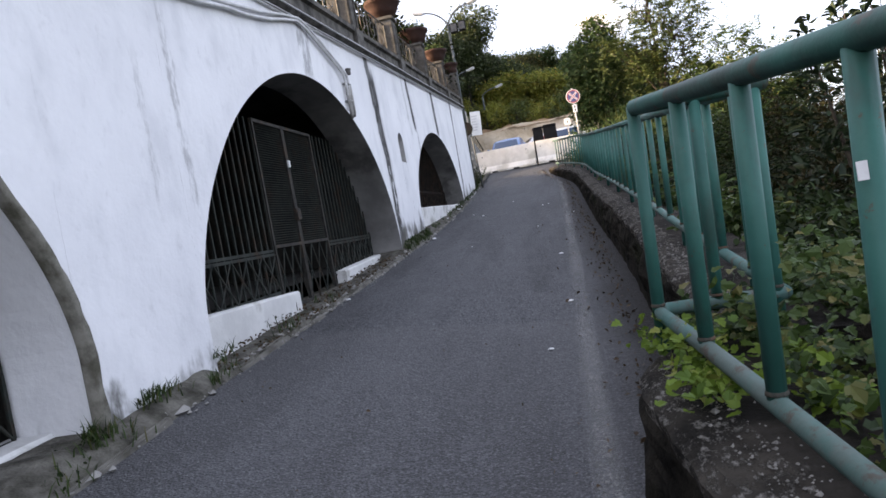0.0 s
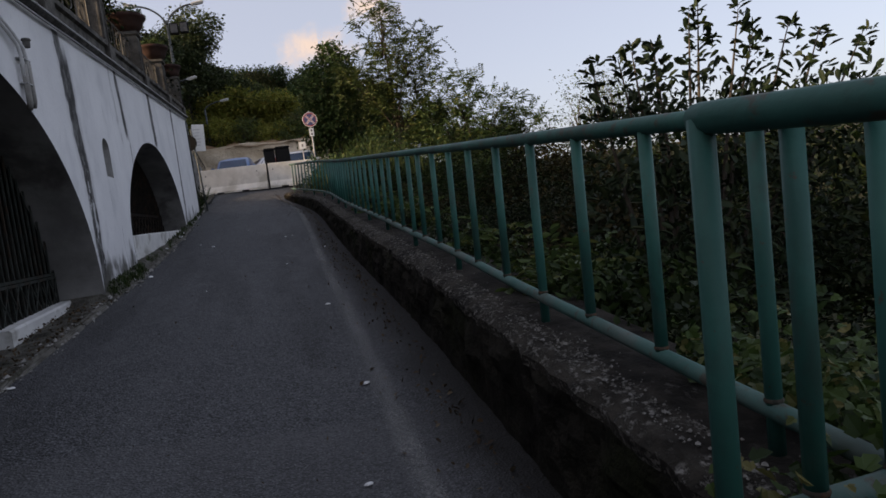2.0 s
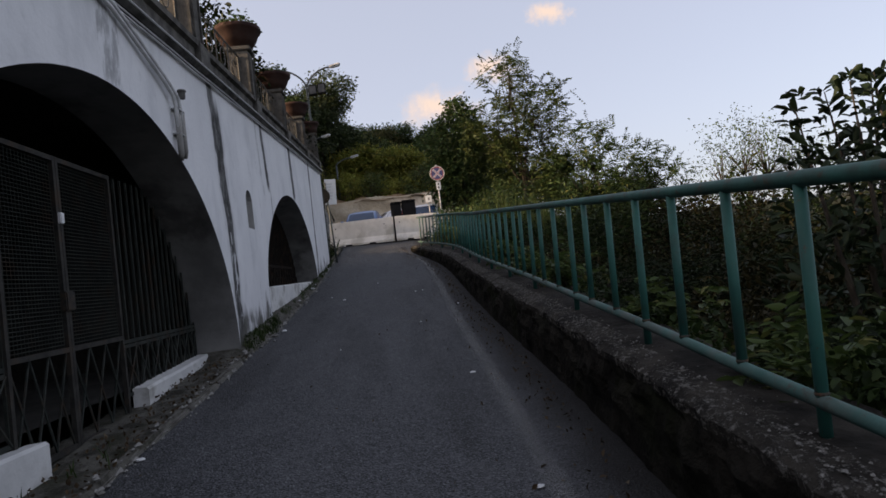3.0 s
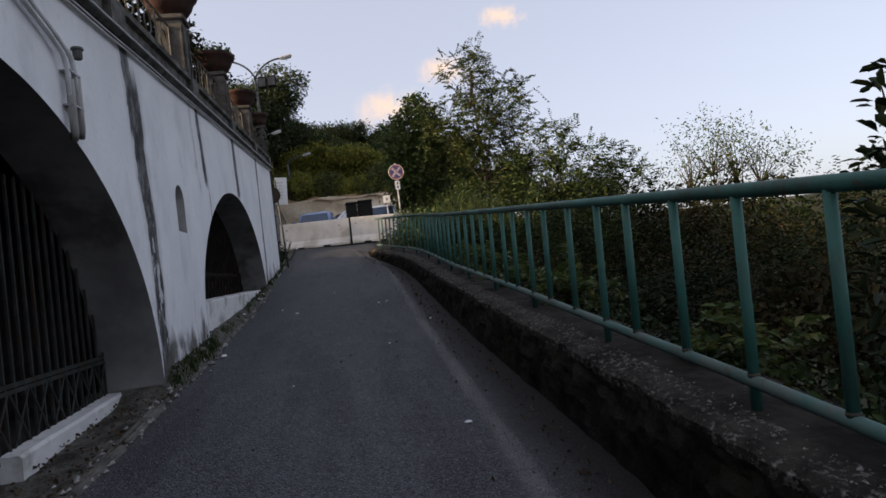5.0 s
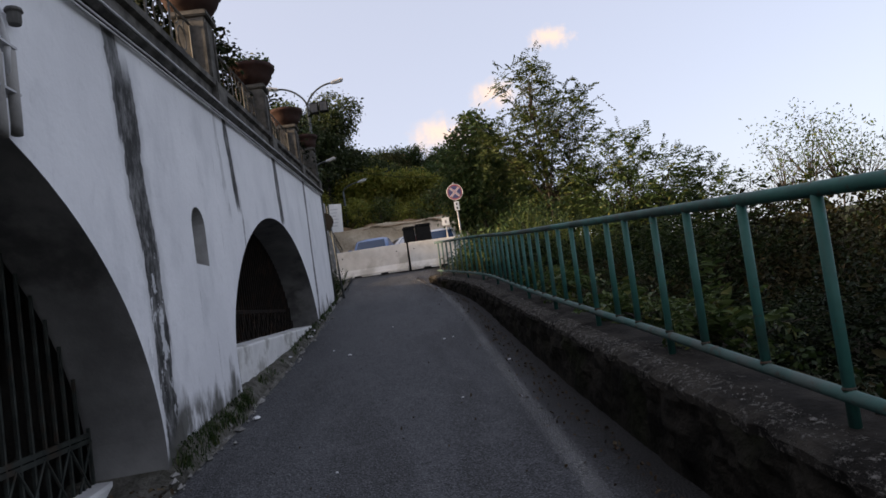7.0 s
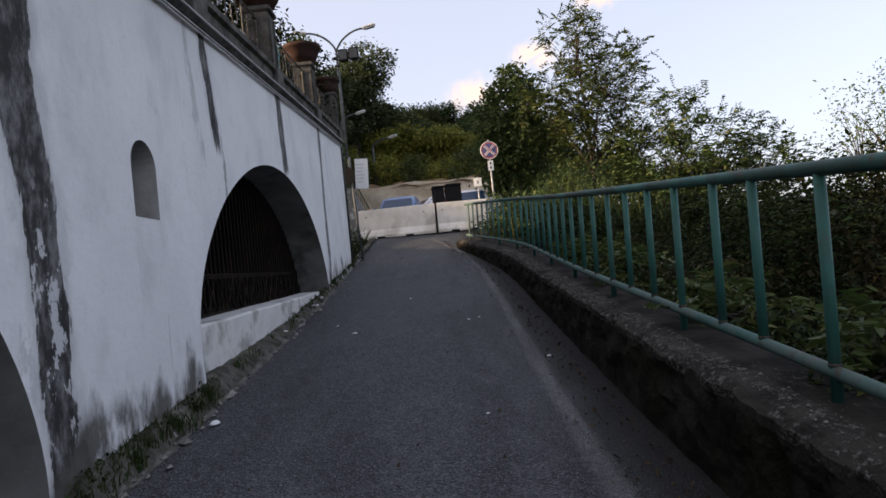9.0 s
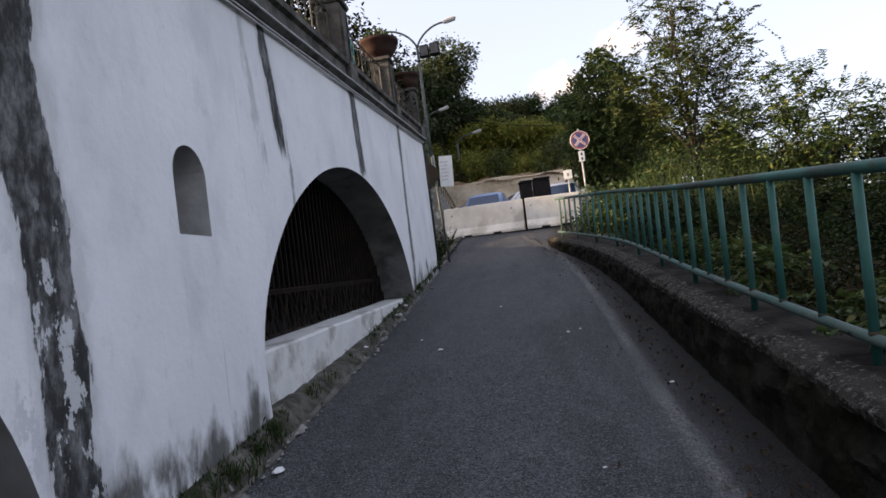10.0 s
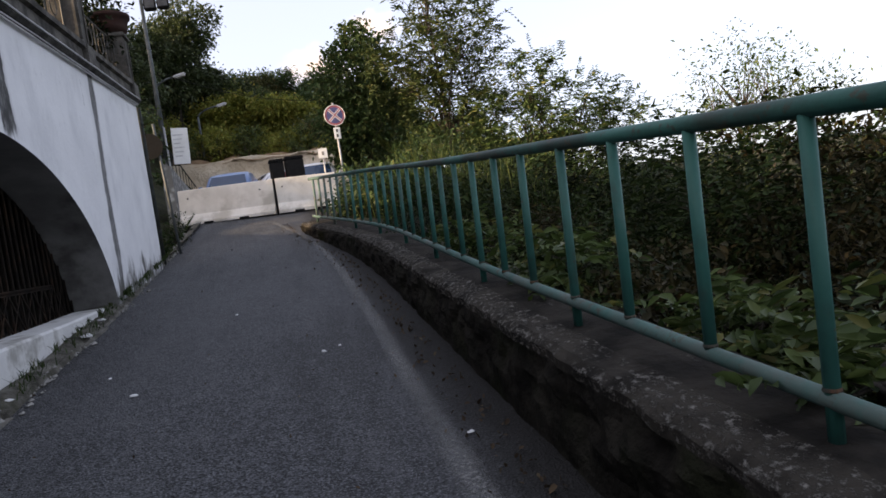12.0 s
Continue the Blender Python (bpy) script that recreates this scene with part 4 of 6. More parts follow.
# ---------------------------------------------------------------- low wall under the railing
def low_wall(name, ys, front_x, label, back=0.62):
    """Shade-dark rubble face, a broken pale lip and a dark mossy top."""
    verts, faces, cols = [], [], 16
    for y in ys:
        e, top = front_x(y), kerb_z(y)
        base = crown_z(y) - 0.1
        h = top - base
        lip = 0.03 * noise.noise((y * 1.7, 1, 0)) + 0.03 * noise.noise((y * 5.5, 2, 0)) + 0.012 * noise.noise((y * 15, 2, 0))
        drop = 0.035 * max(0.0, noise.noise((y * 2.2, 7, 0))) + 0.02 * max(0.0, noise.noise((y * 8, 7, 0)))
        prof = [(e - 0.045 * (1 - u), base + u * h) for u in (0, 0.14, 0.26, 0.38, 0.5, 0.6, 0.7, 0.78)]
        prof += [(e - 0.015 + lip, top - 0.085 - drop), (e - 0.02 + lip, top - 0.035 - drop), (e + 0.025 + lip, top - drop), (e + 0.08 + lip, top + 0.004 - 0.4 * drop),
                 (e + 0.17 + 0.5 * lip, top + 0.012), (e + 0.3, top + 0.012), (e + back - 0.05, top - 0.01), (e + back, top - 0.5)]
        for k, (x, z) in enumerate(prof):
            if k < 8:
                j = 0.05 * noise.noise((y * 2.6, z * 4, 5)) + 0.05 * noise.noise((y * 6.5, z * 9, 6)) + 0.025 * noise.noise((y * 14, z * 18, 6)) - 0.01
                verts.append((x + j * (0.25, 0.35, 0.6, 0.8, 1, 1, 1, 0.8)[k], y, z))
            else:
                verts.append((x, y, z + 0.01 * noise.noise((y * 3.3, x * 4, 9)) + 0.006 * noise.noise((y * 13, x * 13, 9))))
    for j in range(len(ys) - 1):
        for k in range(cols - 1):
            q = j * cols + k
            faces.append((q, q + 1, q + cols + 1, q + cols))
    faces += [tuple(range(cols)), tuple(range((len(ys) - 1) * cols, len(ys) * cols))[::-1]]
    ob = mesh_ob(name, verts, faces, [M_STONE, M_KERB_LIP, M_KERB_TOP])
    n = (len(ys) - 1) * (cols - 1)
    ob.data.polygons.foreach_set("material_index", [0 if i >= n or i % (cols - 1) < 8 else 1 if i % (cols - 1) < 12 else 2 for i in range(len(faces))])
    tagged(ob, label, "low wall", kind="structure")


def kerb_top(name, amount, pale, lift):
    """Dark mossy concrete with pale dusty flakes."""
    n = Nodes(name)
    c = n.mix(n.step(n.noise(4, 6), 0.35, 0.65), tuple(v * lift for v in (0.010, 0.009, 0.0078)), tuple(v * lift for v in (0.034, 0.030, 0.025)))
    flakes = n.m("MULTIPLY", n.step(n.noise(30, 6, (1, 0.7, 1), 0.8), 0.5, 0.62), n.step(n.noise(2.4, 5, (1.6, 0.7, 1)), 0.62 - amount, 0.72 - amount))
    c = n.mix(n.m("MULTIPLY", flakes, 0.85), c, pale)
    return n.done(c, 0.95, n.m("ADD", n.noise(22, 6), n.m("MULTIPLY", flakes, 0.5)), 0.9, 0.02, spec=0.1)


M_KERB_LIP = kerb_top("crumbled_concrete_lip", 0.25, (0.27, 0.255, 0.23), 1.5)
M_KERB_TOP = kerb_top("lichened_concrete", 0.09, (0.16, 0.15, 0.135), 1.1)
low_wall("wall_kerb", steps(6.3, 28.2, 440), lambda y: smooth_table(KERB, y, 0.5), "rubble kerb wall, face painted shade-dark, with a worn concrete top")
low_wall("wall_kerb_near", steps(-8, 6.27, 130), lambda y: near_x(y) - 0.185 + 0.1 * smoothstep(6.1, 6.27, y), "mossy kerb wall, face painted shade-dark, with a crumbled end")


# ---------------------------------------------------------------- green railing
RAIL_H, RAIL_LEAN = 0.82, 0.028


def far_x(y):
    return smooth_table(RAIL, y, 0.4) if y > 7 else lerp_table(RAIL, y)


def rail_tube(name, pts, r, mat, owner, lab=""):
    part(name, ring_tube(bmesh.new(), pts, r, 12), mat, owner, lab, smooth=True)


def rail_post(x, y, foot, r, mat, owner):
    """An upright between the two tubes; every few reach down into the kerb and carry a welded collar."""
    z = rail_z(y)
    ob = part("upright", ring_tube(bmesh.new(), ((x - RAIL_LEAN * foot / RAIL_H, y, z - foot), (x + RAIL_LEAN, y, z + RAIL_H)), r, 12), mat, owner, smooth=True)
    bm = bmesh.new()
    lathe(bm, [(r + 0.001, 0.0), (r + 0.0035, 0.003), (r + 0.003, 0.008), (r + 0.0008, 0.013)], 10, (x + 0.001, y, z + 0.024))
    part("weld", bm, M_WELD, ob, "rusty weld collar")


def railing():
    """Tubular railing: a near run, a short return and the long run up the lane."""
    near = thing("tube_railing", "green painted steel tube railing with uprights, chipped paint", "railing", group="tube railings")
    ys = steps(-8, 6.34, 40)
    for name, h, r in (("bottom_tube", 0.0, 0.028), ("top_tube", RAIL_H, 0.031)):
        lean = RAIL_LEAN * h / RAIL_H
        pts = [(near_x(y) + lean, y, rail_z(y) + h) for y in ys]
        pts += [(near_x(6.38) + lean + 0.006, 6.375, rail_z(6.38) + h), (near_x(6.38) + lean + 0.045, 6.4, rail_z(6.4) + h), (3.15 + lean, 6.4, rail_z(6.4) + h), (3.37 + lean, 6.4, rail_z(6.4) + h)]
        rail_tube(name, pts, r, M_RAIL_TOP if h else M_RAIL_LOW, near)
    for k in range(28):
        yy = 6.37 - 0.48 * k
        rail_post(near_x(yy), yy, 0.16 if k % 3 == 0 else 0.0, 0.0255, M_RAIL, near)
    rail_post(3.12, 6.4, 0.0, 0.0245, M_RAIL, near)
    rail_post(3.34, 6.4, 0.14, 0.0255, M_RAIL, near)
    bm = bmesh.new()
    yy = 6.37 - 0.48 * 3
    box(bm, near_x(yy) - 0.014, yy - 0.0295, rail_z(yy) + 0.58, near_x(yy) + 0.003, yy - 0.0265, rail_z(yy) + 0.612)
    part("sticker", bm, M_PAPER, near, "torn white sticker")
    far = thing("tube_railing", "long green steel tube railing on the kerb wall", "railing", group="tube railings")
    split = 24.3
    for a, b, mat, lab in ((6.4, split, M_RAIL, ""), (split, 27.8, M_RAIL_PALE, "faded grey-green end section")):
        ys = steps(a, b, max(8, round((b - a) / 0.4)))
        for name, h, r in (("bottom_tube", 0.0, 0.029), ("top_tube", RAIL_H, 0.032)):
            rail_tube(name, [(far_x(y) + RAIL_LEAN * h / RAIL_H, y, rail_z(y) + h) for y in ys], r, mat if mat is M_RAIL_PALE else M_RAIL_TOP if h else M_RAIL_LOW, far, lab)
    spots = [6.79, 7.32, 7.85, 8.37, 8.91, 9.51, 10.06, 10.6, 11.16, 11.61, 12.18, 12.8, 13.31, 13.86, 14.29, 14.85, 15.36, 15.89, 16.41, 16.95, 17.44]
    while spots[-1] < 27.3:
        spots.append(spots[-1] + 0.519)
    for k, y in enumerate(spots):
        rail_post(far_x(y), y, 0.15 if k % 3 == 0 else 0.0, 0.0235, M_RAIL if y < split else M_RAIL_PALE, far)


M_WELD = rough_mat("rusty_weld", (0.03, 0.035, 0.03), (0.07, 0.06, 0.045), 30, 0.8, 80, 0.4, 0.003, stain=(0.12, 0.05, 0.025), stain_scale=14)
railing()


# ---------------------------------------------------------------- concrete barriers across the road
def barrier(a, b, label):
    """One precast road barrier from a to b, with lifting slots at its foot."""
    a, b = Vector(a), Vector(b)
    length = (b - a).length
    t = thing("road_barrier", label, "barrier", Matrix.Translation(a) @ Matrix.Rotation(math.atan2(b.y - a.y, b.x - a.x), 4, "Z") @ Matrix.Rotation(-math.asin((b.z - a.z) / length), 4, "Y"), "road barriers")
    prof = [(-0.27, 0.0), (-0.27, 0.09), (-0.14, 0.30), (-0.085, 1.02), (-0.07, 1.04), (0.07, 1.04), (0.085, 1.02), (0.14, 0.30), (0.27, 0.09), (0.27, 0.0)]
    xs = [0.0, 0.02]
    for s in (0.25, 0.62):
        xs += [length * s, length * s + 0.28]
    xs += [length - 0.02, length]
    bm = bmesh.new()
    rings = []
    for i, x in enumerate(xs):
        inset = 0.97 if i in (0, len(xs) - 1) else 1.0
        rings.append([bm.verts.new((x, py * inset, pz * (0.99 if inset < 1 else 1))) for py, pz in prof])
    n = len(prof)
    for i, (p, q) in enumerate(zip(rings, rings[1:])):
        for k in range(n - 1):
            bm.faces.new((p[k], p[k + 1], q[k + 1], q[k]))
    bm.faces.new(rings[0])
    bm.faces.new(rings[-1][::-1])
    part("body", bm, M_BARRIER, t)
    for s in (0.25, 0.62):
        part("lifting_slot", box(bmesh.new(), length * s, -0.275, -0.005, length * s + 0.28, -0.2, 0.05, 0.004), M_BLACK, t, "dark slot at the barrier foot")
    for s in (0.1, 0.86):
        part("anchor_hole", ring_tube(bmesh.new(), ((length * s, -0.15, 0.78), (length * s, -0.09, 0.78)), 0.022, 8), M_BLACK, t)
    return t


barrier((-0.62, 33.45, road_z(0, 33.4) - 0.0), (2.10, 32.9, crown_z(33) + 0.0), "whitened concrete road barrier standing across the lane")
barrier((2.16, 32.88, crown_z(33)), (3.95, 32.95, crown_z(33) - 0.02), "second whitened concrete barrier butted to the first")
part_joint = thing("joint_post", "thin black steel post in the gap between barriers", "post", pose(2.13, 32.83, crown_z(32.8)))
part("rod", box(bmesh.new(), -0.025, -0.02, 0.0, 0.025, 0.02, 1.3, 0.004), M_BLACK, part_joint)


# ---------------------------------------------------------------- road signs and boards
def disc(bm, c, r, sides=28, depth=0.008):
    return ring_tube(bm, ((c[0], c[1] - depth / 2, c[2]), (c[0], c[1] + depth / 2, c[2])), r, sides)


def no_stopping_sign():
    z = crown_z(31.3)
    t = thing("road_sign", "round red and blue no-stopping sign on a grey pole", "road sign", pose(4.05, 31.3, z - 0.6, 0, 0, 4))
    top = 6.07 - z + 0.6
    part("pole", ring_tube(bmesh.new(), ((0, 0.03, 0), (0, 0.03, top + 0.35)), 0.03, 10), M_GALV, t, smooth=True)
    part("red_disc", disc(bmesh.new(), (0, -0.01, top), 0.29), M_RED, t)
    blue = part("blue_face", disc(bmesh.new(), (0, -0.018, top), 0.225), M_BLUE, t)
    bm = bmesh.new()
    ring = [(0.285 * math.cos(a), -0.016, top + 0.285 * math.sin(a)) for a in steps(0, 2 * math.pi, 40)]
    ring_tube(bm, ring, 0.008, 4, cap=False)
    part("white_rim", bm, M_WHITE, t)
    for s in (-1, 1):
        turn = Matrix.Translation((0, -0.028 - 0.004 * s, top)) @ Matrix.Rotation(s * radians(45), 4, "Y")
        b = part("cross_bar", box(bmesh.new(), -0.225, -0.0015, -0.036, 0.225, 0.0015, 0.036, 0, turn), M_WHITE, t, "white-edged bar of the cross")
        part("red_stripe", box(bmesh.new(), -0.225, -0.012, -0.013, 0.225, -0.009, 0.013, 0, turn), M_RED, b)
    plate = part("plate", box(bmesh.new(), -0.09, -0.02, top - 0.66, 0.09, -0.008, top - 0.34, 0.003), M_WHITE, t)
    for dz in (-0.43, -0.57):
        part("arrow_mark", box(bmesh.new(), -0.025, -0.025, top + dz - 0.04, 0.025, -0.021, top + dz + 0.04), M_BLACK, plate)


no_stopping_sign()


def small_sign():
    z = crown_z(33) - 0.2
    t = thing("small_sign", "small square white plate on a thin pole", "road sign", pose(3.72, 33.2, z))
    part("pole", ring_tube(bmesh.new(), ((0, 0.02, 0), (0, 0.02, 2.05)), 0.025, 8), M_GALV, t, smooth=True)
    plate = part("plate", box(bmesh.new(), -0.14, -0.012, 1.72, 0.14, 0.0, 2.02, 0.004), M_WHITE, t)
    part("mark", box(bmesh.new(), -0.03, -0.017, 1.81, 0.04, -0.013, 1.92), M_CONC_GREY, plate)


small_sign()


def map_board():
    t = thing("notice_board", "tilted white notice board on a steel post", "sign", pose(-0.72, 36.0, road_z(0, 36) + 0.2, 0, 0, 8))
    part("board", box(bmesh.new(), -0.3, -0.02, 1.75, 0.22, 0.02, 2.95, 0.006, Matrix.Rotation(radians(3), 4, "Y")), M_WHITE, t)
    for x in (-0.34,):
        part("post", ring_tube(bmesh.new(), ((x, 0, -0.3), (x, 0, 3.05)), 0.03, 8), M_GALV, t, smooth=True)
    bm = bmesh.new()
    for k in range(6):
        box(bm, -0.12, -0.027, 2.0 + 0.14 * k, 0.1 + 0.1 * ((k * 7) % 3) / 2, -0.021, 2.04 + 0.14 * k)
    part("print", bm, M_CABLE, t, "faint printed lines")


map_board()


M_LAMP = rough_mat("lamp_paint", (0.05, 0.06, 0.06), (0.09, 0.10, 0.10), 5, 0.5, 50, 0.1, 0.002)


def corner_pole():
    t = thing("traffic_pole", "grey steel pole with a dark round sign seen from behind", "road sign", pose(0.06, 27.4, road_z(0, 27.4) - 0.05, 0, -2.5, 0))
    part("pole", ring_tube(bmesh.new(), ((0, 0, 0), (0, 0, 2.75)), 0.028, 8), M_LAMP, t, smooth=True)
    part("sign_back", disc(bmesh.new(), (-0.15, -0.04, 2.3), 0.26, 24, 0.02), M_BLACK, t)
    t = thing("downpipe", "dark drainpipe on the end of the wall", "pipe", pose(-0.06, 26.05, road_z(0, 26)))
    part("tube", ring_tube(bmesh.new(), ((0, 0, 0), (0, 0, cornice_z(26) - crown_z(26))), 0.045, 10), M_IRON, t, smooth=True)
    for z in (0.6, 1.6, 2.6):
        part("clamp", ring_tube(bmesh.new(), ((0, 0, z), (0, 0, z + 0.05)), 0.055, 10), M_IRON, t)


corner_pole()


def street_lamp(x, y, z, h, arms, label, floods=False):
    t = thing("street_lamp", label, "street lamp", pose(x, y, z))
    part("pole", ring_tube(bmesh.new(), ((0, 0, 0), (0, 0, h * 0.6), (0, 0, h)), [0.085, 0.07, 0.06], 10), M_LAMP, t, smooth=True)
    for dx, dy, rise in arms:
        pts = [(dx * (1 - math.cos(a)) ** 0.8, dy * (1 - math.cos(a)), h + rise * math.sin(a)) for a in steps(0, math.pi / 2, 8)]
        part("arm", ring_tube(bmesh.new(), pts, 0.045, 8), M_LAMP, t, smooth=True)
        e = pts[-1]
        s = 1 if dx > 0 else -1
        bm = box(bmesh.new(), -0.05, -0.13, -0.06, 0.55, 0.13, 0.06, 0.045, Matrix.Translation(e) @ Matrix.Rotation(math.atan2(dy, dx), 4, "Z") @ Matrix.Rotation(radians(-12), 4, "Y"))
        head = part("lamp_head", bm, M_LAMP_HEAD, t, "pale grey lamp head")
        part("lens", box(bmesh.new(), 0.1, -0.1, -0.085, 0.5, 0.1, -0.062, 0.01, Matrix.Translation(e) @ Matrix.Rotation(math.atan2(dy, dx), 4, "Z") @ Matrix.Rotation(radians(-12), 4, "Y")), M_WHITE, head)
    if floods:
        for sx, sz in ((0.3, -0.22), (0.74, -0.18)):
            part("bracket", ring_tube(bmesh.new(), ((0, 0, h + sz), (sx, -0.1, h + sz)), 0.025, 6), M_LAMP, t)
            f = part("floodlight", box(bmesh.new(), sx - 0.2, -0.28, h + sz - 0.26, sx + 0.2, -0.04, h + sz + 0.26, 0.03), M_BLACK, t, "black square floodlight")
            part("pane", box(bmesh.new(), sx - 0.16, -0.295, h + sz - 0.2, sx + 0.16, -0.283, h + sz + 0.2), M_GLASSY, f)


M_LAMP_HEAD = rough_mat("lamp_cover", (0.5, 0.5, 0.5), (0.62, 0.62, 0.62), 4, 0.4, 40, 0.05, 0.002)
M_GLASSY = rough_mat("lamp_glass", (0.05, 0.05, 0.05), (0.08, 0.08, 0.08), 4, 0.15, 40, 0.02, 0.002)
street_lamp(-1.4, 38.0, 5.2, 6.95, ((1.25, 0.0, 0.95), (-1.25, 0.0, 0.95)), "tall grey street lamp with two curved arms and floodlights", True)
street_lamp(-2.6, 46.0, 6.0, 4.9, ((1.0, -0.2, 0.5),), "street lamp with one arm among the trees")
street_lamp(-1.3, 51.0, 6.6, 3.9, ((1.1, -0.2, 0.45),), "street lamp on a dark slim pole")


# ---------------------------------------------------------------- parked cars and bins
def car(m, paint, label, height=1.45):
    """A small hatchback, nose towards -y of its own frame."""
    t = thing("car", label, "car", m, "parked cars")
    w = 0.84

    def loft(sections, name, mat, parent, lab=""):
        bm = bmesh.new()
        rings = []
        for y, half, lo, hi, crown in sections:
            left = [(-half, lo), (-half * 1.02, (lo + hi) / 2), (-half * (crown + 0.02), hi - (hi - lo) * 0.1), (-half * (crown - 0.07), hi - 0.008), (-half * 0.45, hi + 0.02)]
            prof = left + [(0, hi + 0.028)] + [(-px, pz) for px, pz in left[::-1]]
            rings.append([bm.verts.new((px, y, pz)) for px, pz in prof])
        n = len(prof)
        for a, b in zip(rings, rings[1:]):
            for k in range(n):
                bm.faces.new((a[k], a[(k + 1) % n], b[(k + 1) % n], b[k]))
        bm.faces.new(rings[0])
        bm.faces.new(rings[-1][::-1])
        return part(name, bm, mat, parent, lab, smooth=True)
    body = loft([(-2.0, 0.62, 0.28, 0.62, 0.9), (-1.9, 0.76, 0.24, 0.72, 0.92), (-1.1, w, 0.22, 0.88, 0.92), (0.0, w, 0.22, 0.92, 0.95), (1.5, w, 0.22, 0.94, 0.95), (1.95, 0.74, 0.26, 0.86, 0.92), (2.02, 0.66, 0.32, 0.7, 0.92)], "body", paint, t)
    cabin = loft([(-1.05, 0.74, 0.86, 0.89, 0.95), (-0.36, 0.74, 0.88, height - 0.08, 0.88), (-0.2, 0.74, 0.88, height - 0.035, 0.88), (0.3, 0.74, 0.88, height, 0.88), (0.9, 0.74, 0.88, height - 0.02, 0.88), (1.2, 0.74, 0.88, height - 0.07, 0.86), (1.7, 0.72, 0.88, 0.95, 0.9)], "cabin", paint, t)
    bm = bmesh.new()
    vs = [bm.verts.new(v) for v in ((-0.64, -1.0, 0.955), (0.64, -1.0, 0.955), (0.56, -0.43, height - 0.1), (-0.56, -0.43, height - 0.1))]
    f = bm.faces.new(vs)
    bmesh.ops.solidify(bm, geom=[f], thickness=0.02)
    ws = part("windscreen", bm, M_GLASS, cabin)
    bm = bmesh.new()
    vs = [bm.verts.new(v) for v in ((-0.6, 1.62, 1.0), (0.6, 1.62, 1.0), (0.52, 1.27, height - 0.12), (-0.52, 1.27, height - 0.12))]
    f = bm.faces.new(vs)
    bmesh.ops.solidify(bm, geom=[f], thickness=0.02)
    part("rear_window", bm, M_GLASS, cabin)
    for s in (-1, 1):
        bm = bmesh.new()
        vs = [bm.verts.new((s * px, py, pz)) for px, py, pz in ((0.765, -0.75, 0.96), (0.765, 1.3, 0.96), (0.675, 1.05, height - 0.1), (0.675, -0.25, height - 0.1))]
        f = bm.faces.new(vs)
        bmesh.ops.solidify(bm, geom=[f], thickness=0.02)
        part("side_window", bm, M_GLASS, cabin)
        part("headlight", box(bmesh.new(), s * 0.6 - 0.13, -2.0, 0.58, s * 0.6 + 0.13, -1.86, 0.7, 0.03), M_LAMP_HEAD, t)
        part("wing_mirror", box(bmesh.new(), s * 0.92 - 0.09, -0.75, 0.95, s * 0.92 + 0.09, -0.65, 1.07, 0.03), paint, t)
        for y in (-1.25, 1.25):
            bm = ring_tube(bmesh.new(), ((s * 0.68, y, 0.3), (s * 0.85, y, 0.3)), 0.3, 20)
            wheel = part("wheel", bm, M_TYRE, t)
            part("rim", ring_tube(bmesh.new(), ((s * 0.84, y, 0.3), (s * 0.86, y, 0.3)), 0.19, 14), M_GALV, wheel)
    part("bumper", box(bmesh.new(), -0.72, -2.06, 0.28, 0.72, -1.9, 0.48, 0.04), paint, t)
    part("number_plate", box(bmesh.new(), -0.26, -2.075, 0.33, 0.26, -2.062, 0.44), M_WHITE, t)
    return t


P_BLUE, P_WHITE, P_RED = car_paint("blue_car_paint", (0.11, 0.20, 0.38)), car_paint("white_car_paint", (0.72, 0.73, 0.74)), car_paint("red_car_paint", (0.3, 0.05, 0.04))


def parked(x, y, rz, paint, label, h=1.45):
    car(pose(x, y, road_z(min(x, 6), y) + 0.02, 4, 0, rz), paint, label, h)


parked(0.72, 36.9, -5, P_BLUE, "light blue hatchback parked behind the barrier")
parked(3.85, 39.2, -6, P_WHITE, "white hatchback parked beyond the bins", 1.5)
parked(2.2, 44.5, -70, P_WHITE, "white car parked sideways by the bank")
parked(3.0, 43.2, -80, P_RED, "dark red car parked by the bank", 1.4)


def bin_panel(x, y, w, h, label):
    z = road_z(x, y)
    t = thing("waste_bin", label, "bin", pose(x, y, z, 0, 0, 4), "black bins")
    bm = box(bmesh.new(), -w / 2, -0.3, 0.12, w / 2, 0.3, h - 0.1, 0.03)
    part("body", bm, M_BLACK, t)
    part("lid", box(bmesh.new(), -w / 2 - 0.02, -0.33, h - 0.1, w / 2 + 0.02, 0.33, h, 0.025), M_BLACK, t)
    for s in (-1, 1):
        part("wheel", ring_tube(bmesh.new(), ((s * w * 0.4 - 0.03, 0.25, 0.1), (s * w * 0.4 + 0.03, 0.25, 0.1)), 0.1, 14), M_TYRE, t)


bin_panel(2.32, 36.2, 0.46, 1.72, "tall narrow black waste bin")
bin_panel(2.92, 36.2, 0.62, 1.76, "tall wide black waste bin")


